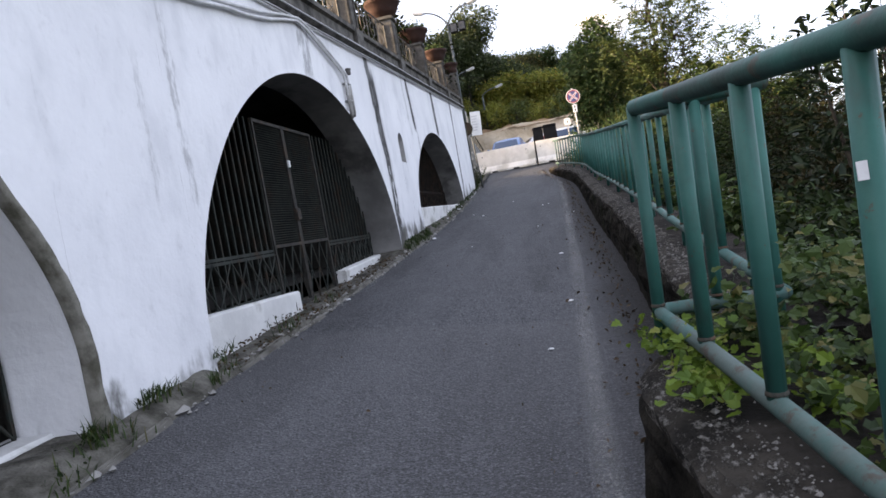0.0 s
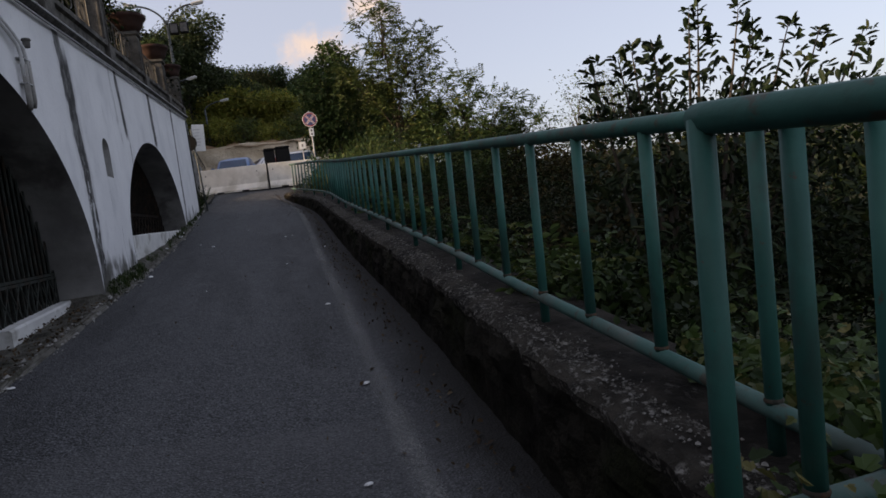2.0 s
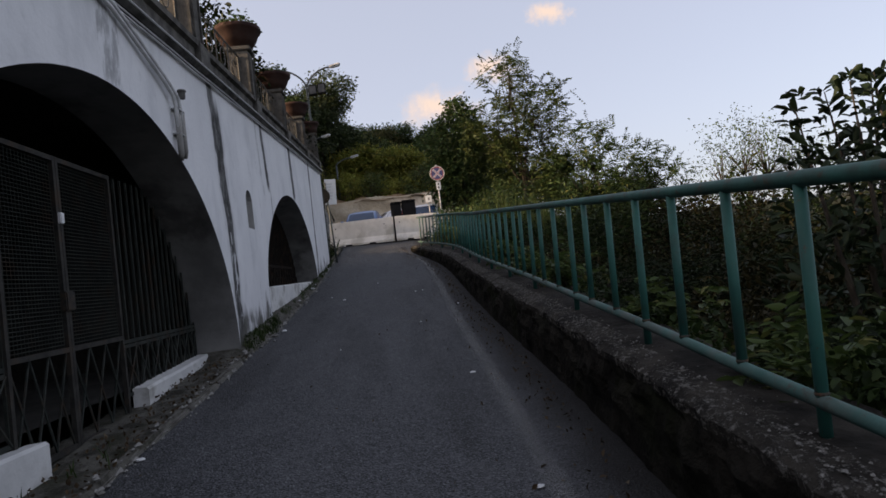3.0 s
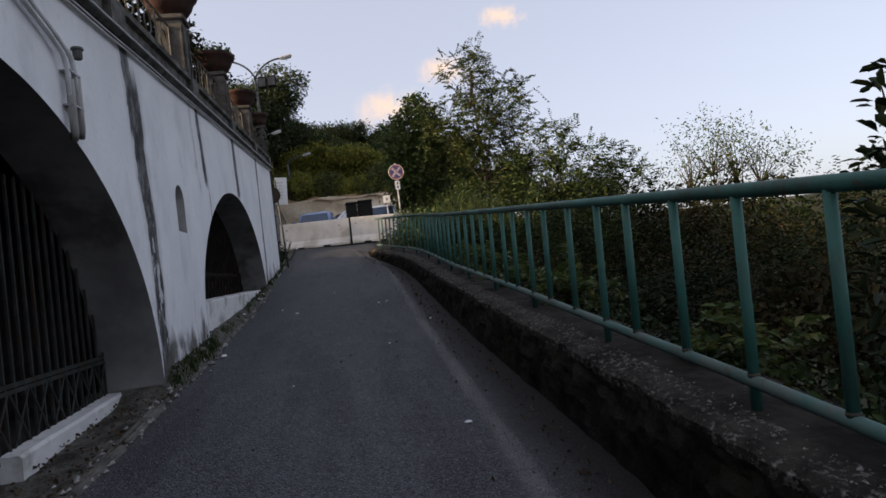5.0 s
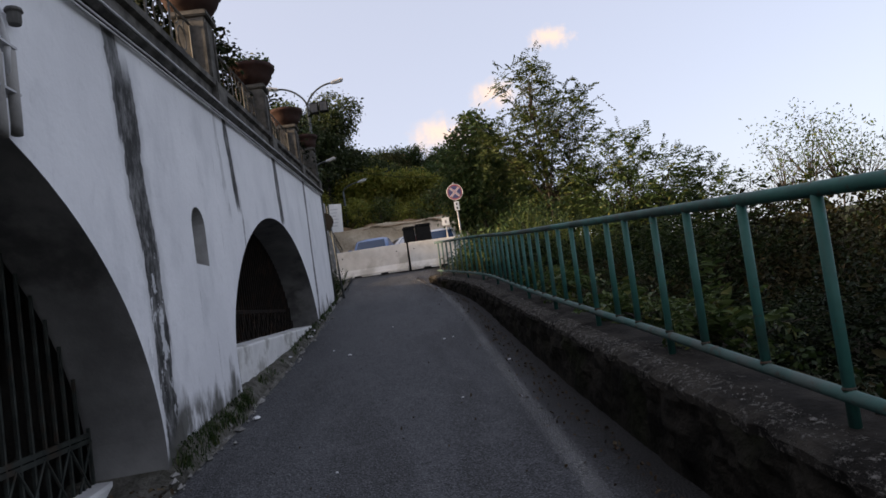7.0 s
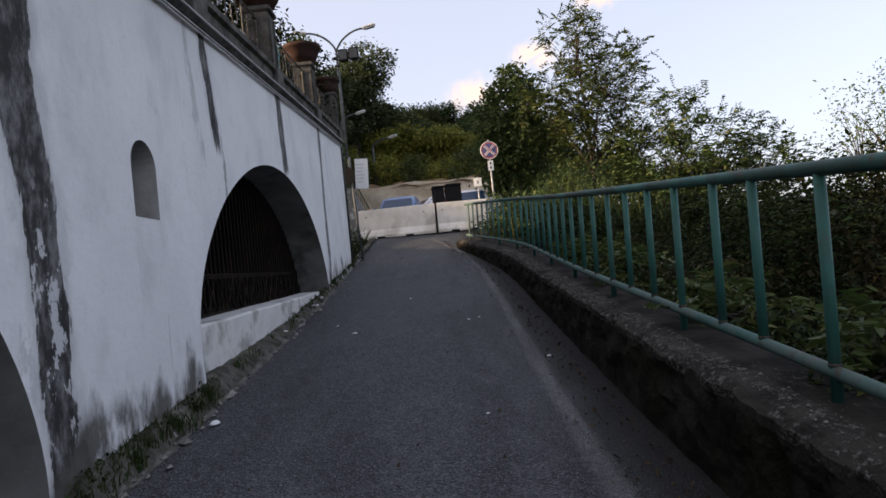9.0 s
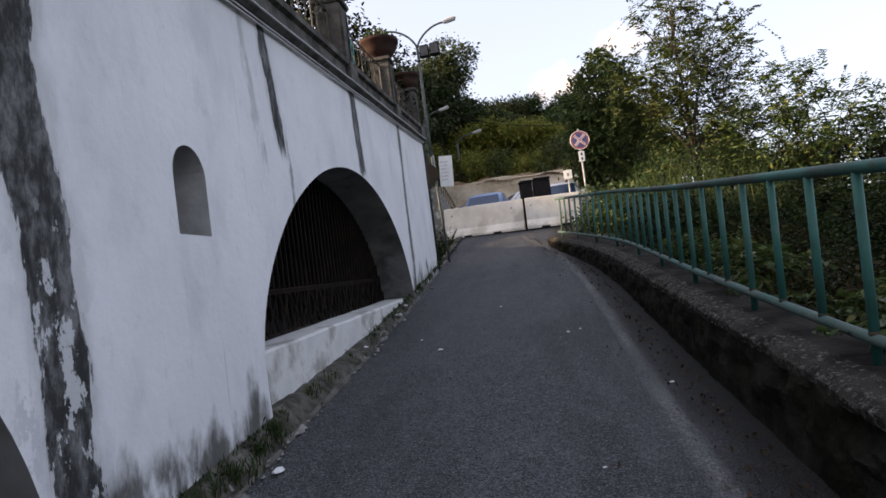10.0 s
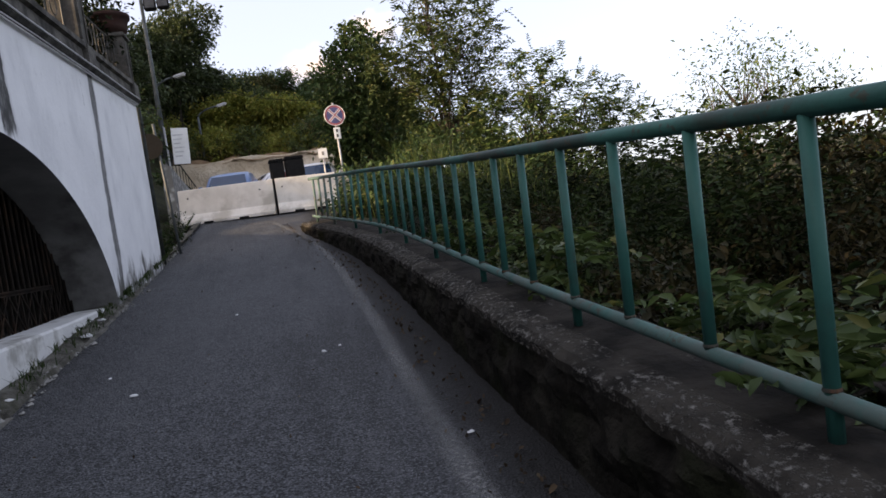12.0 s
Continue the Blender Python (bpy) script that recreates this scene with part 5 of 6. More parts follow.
# ---------------------------------------------------------------- bank, stair wall and fences beyond the barrier
def earth_bank():
    xs, zs = steps(-7.5, 6.4, 60), steps(0, 1, 12)
    verts, faces = [], []
    for x in xs:
        y = 48.2 + 0.12 * (x - 2) ** 2 * 0.12
        b = road_z(0, 48) - 0.4
        top = 3.0 + 0.12 * noise.noise((x * 0.5, 0, 0)) - 0.9 * smoothstep(5.0, 6.4, x)
        for k in zs:
            verts.append((x, y + 0.8 * k + 0.25 * noise.noise((x * 0.8, k * 3, 2)) + 0.08 * noise.noise((x * 4, k * 9, 2)), b + k * top))
        verts.append((x, y + 3.0, b + top + 0.4))
    n = len(zs) + 1
    for i in range(len(xs) - 1):
        for k in range(n - 1):
            q = i * n + k
            faces.append((q, q + n, q + n + 1, q + 1))
    tagged(mesh_ob("earth_bank", verts, faces, M_ROCK, smooth=True), "pale ochre cut-earth bank behind the parking place", "bank", kind="structure")


earth_bank()


def dry_slope():
    """Reddish dry earth between the bank's top and the wood, with tufts hiding most of it."""
    verts, faces = [], []
    xs, vs = steps(-9, 6.2, 44), steps(0, 1, 10)
    for x in xs:
        y = 48.9 + 0.0144 * (x - 2) ** 2
        z = road_z(0, 48) + 2.45
        for v in vs:
            verts.append((x, y + 5.0 * v + 0.3 * noise.noise((x * 0.7, v * 4, 1)), z + 1.2 * v ** 0.8 + 0.3 * noise.noise((x * 0.9, v * 5, 3)) + 0.22 * max(0.0, -x - 1) * v))
    n = len(vs)
    for i in range(len(xs) - 1):
        for k in range(n - 1):
            q = i * n + k
            faces.append((q, q + n, q + n + 1, q + 1))
    tagged(mesh_ob("earth_slope", verts, faces, M_DRY_EARTH, smooth=True), "reddish dry earth slope under the hillside trees", "slope", kind="structure")


M_DRY_EARTH = rough_mat("dry_reddish_earth", (0.16, 0.085, 0.045), (0.34, 0.22, 0.13), 0.9, 0.95, 6, 0.8, 0.1, stain=(0.07, 0.065, 0.03), stain_scale=0.6)
dry_slope()


def stair_wall():
    """Cobbled side wall with a sloping coping and a thin handrail above it."""
    verts, faces = [], []
    ys = steps(35.2, 45.0, 20)
    x0 = -0.95
    for y in ys:
        t = (y - 35.2) / 9.8
        b, top = road_z(0, y) - 0.3, road_z(0, y) + 1.9 - 1.5 * t
        x = x0 - 0.25 * t
        verts += [(x, y, b), (x, y, top), (x - 0.3, y, top), (x - 0.3, y, b)]
    for j in range(20):
        for k in range(4):
            q = j * 4
            faces.append((q + k, q + (k + 1) % 4, q + 4 + (k + 1) % 4, q + 4 + k))
    faces += [(0, 1, 2, 3), tuple(range(80, 84))[::-1]]
    tagged(mesh_ob("wall_stair", verts, faces, M_COBBLE), "cobbled grey wall stepping down beside the stairs", "wall", kind="structure")
    t = thing("stair_railing", "thin dark railing on a pale coping above the cobbled wall", "railing")
    rail, posts = [], []
    for y in ys[::2]:
        u = (y - 35.2) / 9.8
        rail.append((x0 - 0.15 - 0.25 * u, y, road_z(0, y) + 1.95 - 1.5 * u))
    bm = bmesh.new()
    ring_tube(bm, rail, 0.07, 6)
    part("coping", bm, M_CONC_GREY, t)
    part("handrail", ring_tube(bmesh.new(), [(x, y, z + 0.8) for x, y, z in rail], 0.025, 6), M_IRON, t)
    for x, y, z in rail:
        part("upright", ring_tube(bmesh.new(), ((x, y, z), (x, y, z + 0.8)), 0.015, 5), M_IRON, t)


def cobble():
    n = Nodes("cobbled_wall")
    cell = n.cells(5.0)
    c = n.mix(n.step(cell, 0.1, 0.6), (0.5, 0.48, 0.44), (0.2, 0.19, 0.17))
    return n.done(c, 0.9, cell, 0.8, -0.05)


M_COBBLE = cobble()
stair_wall()


# ---------------------------------------------------------------- foliage
def blob_points(blobs, n, rg, shell=0.6):
    """Points in a set of ellipsoids, thicker towards their skins; also the way outwards."""
    w = np.array([b[3] * b[4] * b[5] for b in blobs]) ** 0.7
    pick = rg.choice(len(blobs), n, p=w / w.sum())
    b = np.array(blobs)[pick]
    d = rg.normal(size=(n, 3))
    d /= np.linalg.norm(d, axis=1)[:, None]
    r = rg.uniform(0, 1, n) ** (1 / 3 * (1 - shell) + 0.08)
    return b[:, :3] + d * b[:, 3:] * r[:, None], d


def limbs(bm, root, targets, r0, rg, bend=0.15):
    for tgt in targets:
        a, b = Vector(root), Vector(tgt)
        mid = a.lerp(b, 0.5) + Vector(rg.normal(size=3) * bend * (b - a).length * 0.5) + Vector((0, 0, 0.1 * (b - a).length))
        pts = [a.lerp(mid, s).lerp(mid.lerp(b, s), s) for s in (0, 0.25, 0.5, 0.75, 1)]
        ring_tube(bm, pts, [r0, r0 * 0.75, r0 * 0.5, r0 * 0.3, r0 * 0.1], 6)


def tree(label, base, blobs, clusters, per, leaf, mat, seed, trunk_r=0.16, fork=0.45, sigma=0.28, twigs=40, name="tree", shell=0.6, wide=0.45, category="tree", feathery=False):
    """Tapered trunk, limbs to every lobe of the crown, twigs and clumps of leaves."""
    rg = np.random.default_rng(seed)
    base = Vector(base)
    t = thing(name, label, category, Matrix.Translation(base))
    blobs = [(b[0] - base.x, b[1] - base.y, b[2] - base.z, *b[3:]) for b in blobs]
    mean = np.average([b[:3] for b in blobs], axis=0)
    split = Vector((mean[0] * 0.5, mean[1] * 0.5, mean[2] * fork))
    bm = bmesh.new()
    ring_tube(bm, [(0, 0, -0.4), split * 0.3 + Vector((0.05, 0, 0)), split * 0.65, split], [trunk_r * 1.25, trunk_r, trunk_r * 0.85, trunk_r * 0.7], 8)
    centres, out = blob_points(blobs, clusters, rg, shell)
    for b in blobs:
        c = Vector(b[:3])
        limbs(bm, split, [c], trunk_r * 0.6, rg)
        near = [Vector(p) for p in centres if (Vector(p) - c).length < max(b[3:]) * 1.3]
        limbs(bm, c.lerp(split, 0.3), near[: max(3, twigs // len(blobs))], trunk_r * 0.2, rg)
    part("trunk", bm, M_BARK, t, smooth=True)
    n = rg.poisson(per, clusters).clip(3)
    idx = np.repeat(np.arange(clusters), n)
    pts = centres[idx] + rg.normal(size=(len(idx), 3)).clip(-1.5, 1.5) * sigma * rg.uniform(0.5, 1.3, (len(idx), 1))
    pts[:, 2] = np.maximum(pts[:, 2], 0.05)
    ways = out[idx] * 0.8
    if feathery:
        # leaflets in pairs along drooping stalks
        stalks, leaflets = max(3, per // 8), 13
        k = clusters * stalks
        root = np.repeat(centres, stalks, 0) + rg.normal(size=(k, 3)) * sigma * 0.5
        d = np.repeat(out, stalks, 0) * 0.5 + rg.normal(size=(k, 3)) * 0.6
        d /= np.linalg.norm(d, axis=1)[:, None]
        u = np.linspace(0.1, 1, leaflets)[None, :, None]
        long = rg.uniform(0.45, 0.85, (k, 1, 1)) * min(1.0, max(b[3] for b in blobs) / 0.8)
        line = root[:, None] + d[:, None] * u * long + np.array([0, 0, -0.28]) * (u * long) ** 2
        side = np.cross(d, [0, 0, 1.0])
        side /= np.linalg.norm(side, axis=1)[:, None] + 1e-6
        flip = np.where(np.arange(leaflets) % 2 == 0, 1.0, -1.0)[None, :, None]
        pts = (line + side[:, None] * flip * leaf * 0.45).reshape(-1, 3)
        ways = (side[:, None] * flip * 2.2 + d[:, None] * 0.8).reshape(-1, 3)
    leaf_mesh("crown", pts, leaf, mat, t, rg=rg, wide=wide, outward=ways, droop=0.15 if feathery else 0.3)
    return t


def shrub(x, y, top, r, mat, seed, n=700, leaf=0.09, label="dense green shrub on the slope below the railing, shade in its leaf colour", feathery=False):
    z = ground_z(x, y)
    h = max(0.4, top - z)
    rg = np.random.default_rng(seed)
    k = 5
    blobs = [(x + rg.normal() * r * 0.4, y + rg.normal() * r * 0.4, z + h * rg.uniform(0.35, 0.75), r * rg.uniform(0.55, 0.9), r * rg.uniform(0.55, 0.9), h * rg.uniform(0.22, 0.3)) for _ in range(k)]
    return tree(label, (x, y, z), blobs, n // 14, 14, leaf, mat, seed, 0.05, 0.35, 0.16, 34, "shrub", 0.5, 0.4 if feathery else 0.5, "shrub", feathery)


# the tall sparse tree, the dense tree beside it and the spreading one beyond the sign
tree("tall airy tree with feathery green crown", (8.4, 35.5, ground_z(8.4, 35.5)), [(8.2, 35.5, 8.6, 1.7, 1.7, 1.6), (8.0, 35.2, 10.8, 1.1, 1.1, 1.1), (9.6, 35.5, 9.6, 1.3, 1.3, 0.9), (9.9, 35.3, 7.6, 1.5, 1.5, 1.2), (7.0, 35.6, 8.2, 1.2, 1.2, 1.3), (8.3, 35.4, 12.0, 0.6, 0.6, 0.5), (8.8, 35.4, 6.0, 2.0, 1.6, 1.2)], 290, 42, 0.155, M_LEAF_CROWN, 31, 0.12, 0.55, 0.3, 130, wide=0.34, feathery=True)
tree("dark bushy tree with a rounded crown", (6.0, 38.5, ground_z(6, 38.5)), [(5.8, 38.5, 8.6, 1.5, 1.5, 1.6), (6.3, 38.3, 7.0, 1.8, 1.6, 1.6), (5.2, 38.7, 6.6, 1.2, 1.2, 1.2), (6.2, 38.5, 10.0, 0.9, 0.9, 0.8)], 380, 30, 0.2, M_LEAF_DARK, 32, 0.2, 0.4, 0.26, 30)
tree("spreading tree with layered leafy branches", (12.0, 34.0, ground_z(12, 34)), [(11.2, 34, 7.0, 1.5, 1.3, 0.9), (12.8, 33.8, 6.2, 1.6, 1.3, 0.7), (12.0, 34, 5.3, 2.2, 1.6, 1.0), (14.4, 33.5, 5.3, 1.3, 1.1, 0.5), (10.4, 34.2, 5.6, 1.4, 1.3, 1.2), (12.5, 34, 4.2, 2.5, 1.6, 1.0)], 220, 40, 0.145, M_LEAF_DARK, 33, 0.12, 0.5, 0.28, 110, wide=0.36, feathery=True)
tree("slender half-bare tree with small sparse leaves", (15.2, 29.0, ground_z(15.2, 29)), [(15.4, 29, 5.7, 1.5, 1.3, 1.0), (16.6, 28.8, 5.4, 1.3, 1.1, 0.8), (14.2, 29.1, 4.9, 1.2, 1.1, 0.7), (17.8, 28.6, 4.9, 1.1, 1.0, 0.7), (15.4, 29, 3.7, 2.2, 1.4, 0.8)], 300, 12, 0.1, M_LEAF_DARK, 34, 0.1, 0.55, 0.35, 150)


def fig_tree():
    """Upright bare shoots that end in rosettes of big leaves, over a dense dark skirt."""
    rg = np.random.default_rng(41)
    x0, y0 = 6.2, 11.2
    z0 = ground_z(x0, y0)
    t = thing("fig_tree", "dark large-leaved shrubby tree with upright shoots", "tree", pose(x0, y0, z0))
    bm = bmesh.new()
    pts, out = [], []
    shoots = [(-0.72, 0.1, 3.15), (-0.5, -0.3, 3.2), (-0.35, 0.2, 3.25), (-0.2, -0.2, 3.28), (0.1, 0.2, 3.35), (0.42, 0.0, 3.62), (0.62, 0.1, 3.75), (0.95, -0.1, 3.6), (1.3, 0.1, 3.45), (1.7, 0.0, 3.5), (2.2, 0.1, 3.4), (2.7, 0.0, 3.3)]
    for dx, dy, top in shoots:
        h = top - z0
        foot = Vector((dx * 0.3, dy * 0.3, 0))
        tip = Vector((dx, dy, h))
        limbs(bm, foot, [tip], 0.045, rg, 0.05)
        for q in range(10):
            c = tip - Vector((0, 0, 0.095 * q)) + Vector(rg.normal(size=3) * 0.03)
            for k in range(8 if q < 3 else 6):
                a = rg.uniform(0, 6.283)
                o = np.array([math.cos(a), math.sin(a), rg.uniform(0.1, 0.9)])
                pts.append(np.array(c) + o * (0.06 + 0.012 * q))
                out.append(o * 1.6)
    for dx, dy, r in ((-0.3, 0, 0.75), (0.5, 0.0, 0.9), (1.3, 0.1, 0.9), (2.2, 0, 0.9)):
        c, d = blob_points([(dx, dy, 2.3 - z0, r, r, 0.62), (dx, dy, 1.5 - z0, r * 1.1, r * 1.1, 0.7), (dx, dy, 0.8 - z0, r * 1.1, r * 1.1, 0.6)], 1500, rg)
        pts += list(c)
        out += list(d)
    part("trunk", bm, M_BARK, t, smooth=True)
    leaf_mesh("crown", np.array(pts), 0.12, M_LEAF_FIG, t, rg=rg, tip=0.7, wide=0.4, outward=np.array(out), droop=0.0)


fig_tree()

# shrubs on the slope below the railing
rs = random.Random(5)
seed = 100
for row, (x, step_y, lift, r, n, leaf) in enumerate(((4.5, 0.95, 0.0, 0.5, 1300, 0.055), (5.7, 1.5, -0.35, 0.85, 2000, 0.062), (7.6, 1.9, 0.45, 1.35, 3000, 0.078), (10.0, 2.5, 1.0, 1.9, 3300, 0.10), (13.5, 3.4, 1.5, 2.5, 3000, 0.13))):
    y = 4.6 + row * 0.4
    while y < 31 + 2 * row:
        near = smoothstep(13, 9, y)
        top = rail_z(y) + lift + rs.uniform(-0.45, 0.25) * (1 + 0.3 * row) - near * (0.0, 0.2, 0.0, 0.3, 0.6)[row]
        if row == 0:
            top = kerb_z(y) + rs.uniform(-0.45, 0.22) - 0.1 * near
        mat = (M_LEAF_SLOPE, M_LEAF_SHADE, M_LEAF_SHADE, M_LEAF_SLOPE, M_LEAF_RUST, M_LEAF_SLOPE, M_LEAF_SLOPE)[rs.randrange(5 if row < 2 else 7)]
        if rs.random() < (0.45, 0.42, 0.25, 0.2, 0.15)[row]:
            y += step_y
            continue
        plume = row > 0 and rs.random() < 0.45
        kinds = {M_LEAF_RUST: "russet autumn shrub on the slope below the railing", M_LEAF_SHADE: "dense green shrub on the slope below the railing, shade in its leaf colour", M_LEAF_SLOPE: "mid-green leafy shrub on the slope below the railing"}
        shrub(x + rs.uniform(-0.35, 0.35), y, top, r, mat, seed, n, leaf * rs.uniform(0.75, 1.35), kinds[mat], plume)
        seed += 1
        y += step_y * rs.uniform(0.7, 1.5)
for x, y, r in ((3.95, 13.6, 0.3), (3.98, 15.1, 0.34), (4.05, 15.9, 0.3), (4.0, 17.6, 0.3), (4.1, 19.8, 0.35), (3.9, 9.2, 0.3), (3.95, 11.0, 0.28)):
    shrub(x, y, kerb_z(y) + 0.22, r, M_LEAF_FERN, seed, 300, 0.085, "green fern beside the kerb wall", True)
    seed += 1
for x, y, top, r in ((5.3, 28.8, 5.0, 1.1), (5.0, 30.2, 5.0, 1.0), (6.2, 30.6, 5.6, 1.4), (7.6, 30.0, 5.0, 1.5), (9.3, 29.2, 4.4, 1.6), (4.9, 27.2, 4.3, 0.9)):
    shrub(x, y, top, r, M_LEAF_DARK, seed, 1500, 0.12, "bushy green shrub behind the railing end")
    seed += 1


for x, y, top, r in ((8.9, 19.6, 3.5, 1.9), (10.6, 18.2, 3.9, 2.0)):
    shrub(x, y, top, r, M_LEAF_RUST, seed, 4200, 0.1, "large brown-leaved shrub on the slope below the railing")
    seed += 1


def blades(name, roots, h, w, mat, parent=None, lean=0.25, rg=None, label=""):
    """Grass or reed blades: tapering three-point strips, one object."""
    rg = rg or rng
    n = len(roots)
    roots = np.asarray(roots, dtype=float)
    hh = h * rg.uniform(0.5, 1.25, n)
    a = rg.uniform(0, 6.283, n)
    d = np.stack([np.cos(a), np.sin(a), np.zeros(n)], 1)
    s = np.stack([-np.sin(a), np.cos(a), np.zeros(n)], 1) * w
    le = (lean * rg.uniform(0.2, 1.6, n) * hh)[:, None]
    up = np.array([0, 0, 1.0])
    v = np.empty((n, 5, 3))
    v[:, 0], v[:, 1] = roots - s, roots + s
    m = roots + d * le * 0.35 + up * (hh * 0.6)[:, None]
    v[:, 2], v[:, 3] = m + s * 0.7, m - s * 0.7
    v[:, 4] = roots + d * le + up * hh[:, None]
    faces = []
    for i in range(n):
        q = 5 * i
        faces += [(q, q + 1, q + 2, q + 3), (q + 3, q + 2, q + 4)]
    return mesh_ob(name, v.reshape(-1, 3), faces, mat, parent, label)


rg = np.random.default_rng(9)
for k, (x, y, h, n) in enumerate(((5.0, 27.2, 1.7, 130), (5.9, 27.8, 2.2, 230), (6.9, 28.2, 2.1, 200), (7.8, 28.0, 1.7, 130))):
    g = max(ground_z(x, y), kerb_z(y) - 0.2 - 0.25 * (x - 4))
    roots = np.stack([x + rg.normal(size=n) * 0.5, y + rg.normal(size=n) * 0.5, np.full(n, g)], 1)
    tagged(blades("reed_clump", roots, h, 0.012, M_REED, lean=0.45, rg=rg), "tall yellow-green reeds behind the railing", "reeds", kind="stuff")

# ivy over the low wall where the railing steps back
pts, out = [], []
for y0, y1, x0, x1, n in ((3.6, 6.3, 3.12, 3.75, 2000), (6.1, 6.6, 2.95, 4.1, 700), (6.5, 7.6, 3.5, 4.1, 1100), (3.6, 6.4, 3.4, 4.5, 2600), (6.4, 7.5, 3.5, 4.4, 600), (7.5, 12.0, 3.6, 4.3, 2200), (12.0, 24.0, 3.8, 4.4, 2200)):
    y = rg.uniform(y0, y1, n)
    x = rg.uniform(x0, x1, n)
    keep = np.array([noise.noise((a * 1.6, b * 1.6, 8)) > -0.15 and a > near_x(b) + 0.1 for a, b in zip(x, y)])
    x, y = x[keep], y[keep]
    z = np.array([kerb_z(v) for v in y]) + 0.02 + rg.gamma(2, 0.045, len(y)) - 0.25 * np.clip(x - 3.5, 0, 2)
    pts.append(np.stack([x, y, z], 1))
lobed_leaves("ivy", np.concatenate(pts[:5]), 0.05, M_LEAF_IVY, "bright green ivy trailing over the kerb wall", rg)
tagged(leaf_mesh("ivy", np.concatenate(pts[5:]), 0.042, M_LEAF_SLOPE, rg=rg, wide=0.8, droop=0.0), "ivy behind the kerb wall, in the shaded slope leaf colour", "ivy", kind="stuff")
for dx, cy, n in ((-0.02, 6.24, 60), (-0.06, 5.7, 50), (0.0, 5.82, 70), (0.1, 6.1, 60), (0.2, 5.6, 70), (0.24, 5.15, 70), (0.12, 4.75, 60), (0.3, 5.9, 60), (-0.03, 6.0, 40), (0.02, 6.36, 40)):
    cx = near_x(cy) + dx
    p = np.stack([cx + rg.normal(size=n) * 0.055, cy + rg.normal(size=n) * 0.08, kerb_z(cy) + 0.035 + np.abs(rg.normal(size=n)) * 0.045], 1)
    lobed_leaves("ivy", p, 0.042, M_LEAF_SPRIG, "bright yellow-green ivy sprigs on the kerb end", rg)

# hillside wood behind the parking place
HILL = [(-2.6, 54.5, 18.4, 2.8, M_LEAF_TALL), (-4.9, 51.0, 16.0, 2.6, M_LEAF_TALL), (-6.2, 46.0, 14.5, 2.6, M_LEAF_TALL), (-1.2, 57.5, 15.6, 2.3, M_LEAF_TALL), (-7.0, 41.0, 12.5, 2.4, M_LEAF_MID), (-8.5, 48.0, 16.5, 3.0, M_LEAF_MID),
        (-0.2, 55.5, 12.4, 1.9, M_LEAF_WARM), (1.8, 56.0, 12.2, 2.0, M_LEAF_WARM), (4.0, 55.5, 11.8, 2.0, M_LEAF_WARM), (0.6, 60.0, 13.8, 2.4, M_LEAF_WARM), (3.5, 61.0, 13.6, 2.4, M_LEAF_MID), (6.5, 60.0, 13.2, 2.6, M_LEAF_DARK),
        (2.2, 65.0, 15.0, 2.6, M_LEAF_HILL), (5.2, 66.0, 14.9, 2.7, M_LEAF_DARK), (8.4, 64.0, 14.2, 2.7, M_LEAF_DARK), (-0.6, 67.0, 16.2, 2.6, M_LEAF_DARK), (11.5, 62.0, 13.2, 2.8, M_LEAF_DARK),
        (6.6, 52.0, 10.6, 2.0, M_LEAF_MID), (9.5, 55.0, 11.5, 2.6, M_LEAF_DARK), (13.0, 52.0, 9.5, 2.8, M_LEAF_DARK), (17.0, 50.0, 7.5, 3.0, M_LEAF_DARK)]
for i, (x, y, top, r, mat) in enumerate(HILL):
    z = ground_z(x, y)
    rg2 = np.random.default_rng(300 + i)
    h = max(3.0, top - z)
    blobs = [(x + rg2.normal() * r * 0.45, y + rg2.normal() * r * 0.35, z + h * u, r * rg2.uniform(0.5, 0.75), r * rg2.uniform(0.5, 0.75), h * rg2.uniform(0.13, 0.19)) for u in ((0.42, 0.52, 0.6, 0.68, 0.76, 0.86) if mat is M_LEAF_TALL else (0.3, 0.42, 0.5, 0.6, 0.7, 0.84))]
    warm, tall = mat is M_LEAF_WARM, mat is M_LEAF_TALL
    tree("yellow-green broadleaf tree on the hillside, leaves brightened as if sunlit" if warm else "dark green broadleaf tree on the hillside", (x, y, z), blobs, 430 if tall else 420, 30 if tall else 36, 0.23 if tall else 0.21, mat, 300 + i, 0.16, 0.4, 0.34, 30)
for i, (x, y, top, r) in enumerate(((-2.2, 34.5, 8.9, 1.3), (-3.0, 37.0, 9.6, 1.6), (-2.6, 31.0, 8.1, 1.2), (-3.4, 41.5, 8.4, 1.2), (0.5, 51.6, 10.0, 1.2), (2.6, 51.9, 10.0, 1.2), (4.6, 51.4, 9.4, 1.1), (-1.4, 51.6, 10.0, 1.2), (-3.6, 28.5, 8.2, 1.6))):
    shrub(x, y, top, r, M_LEAF_WARM if y > 50 else (M_LEAF_DARK, M_LEAF_MID)[i % 2], 500 + i, 1700, 0.15, "leafy shrub on the hillside above the parking place")

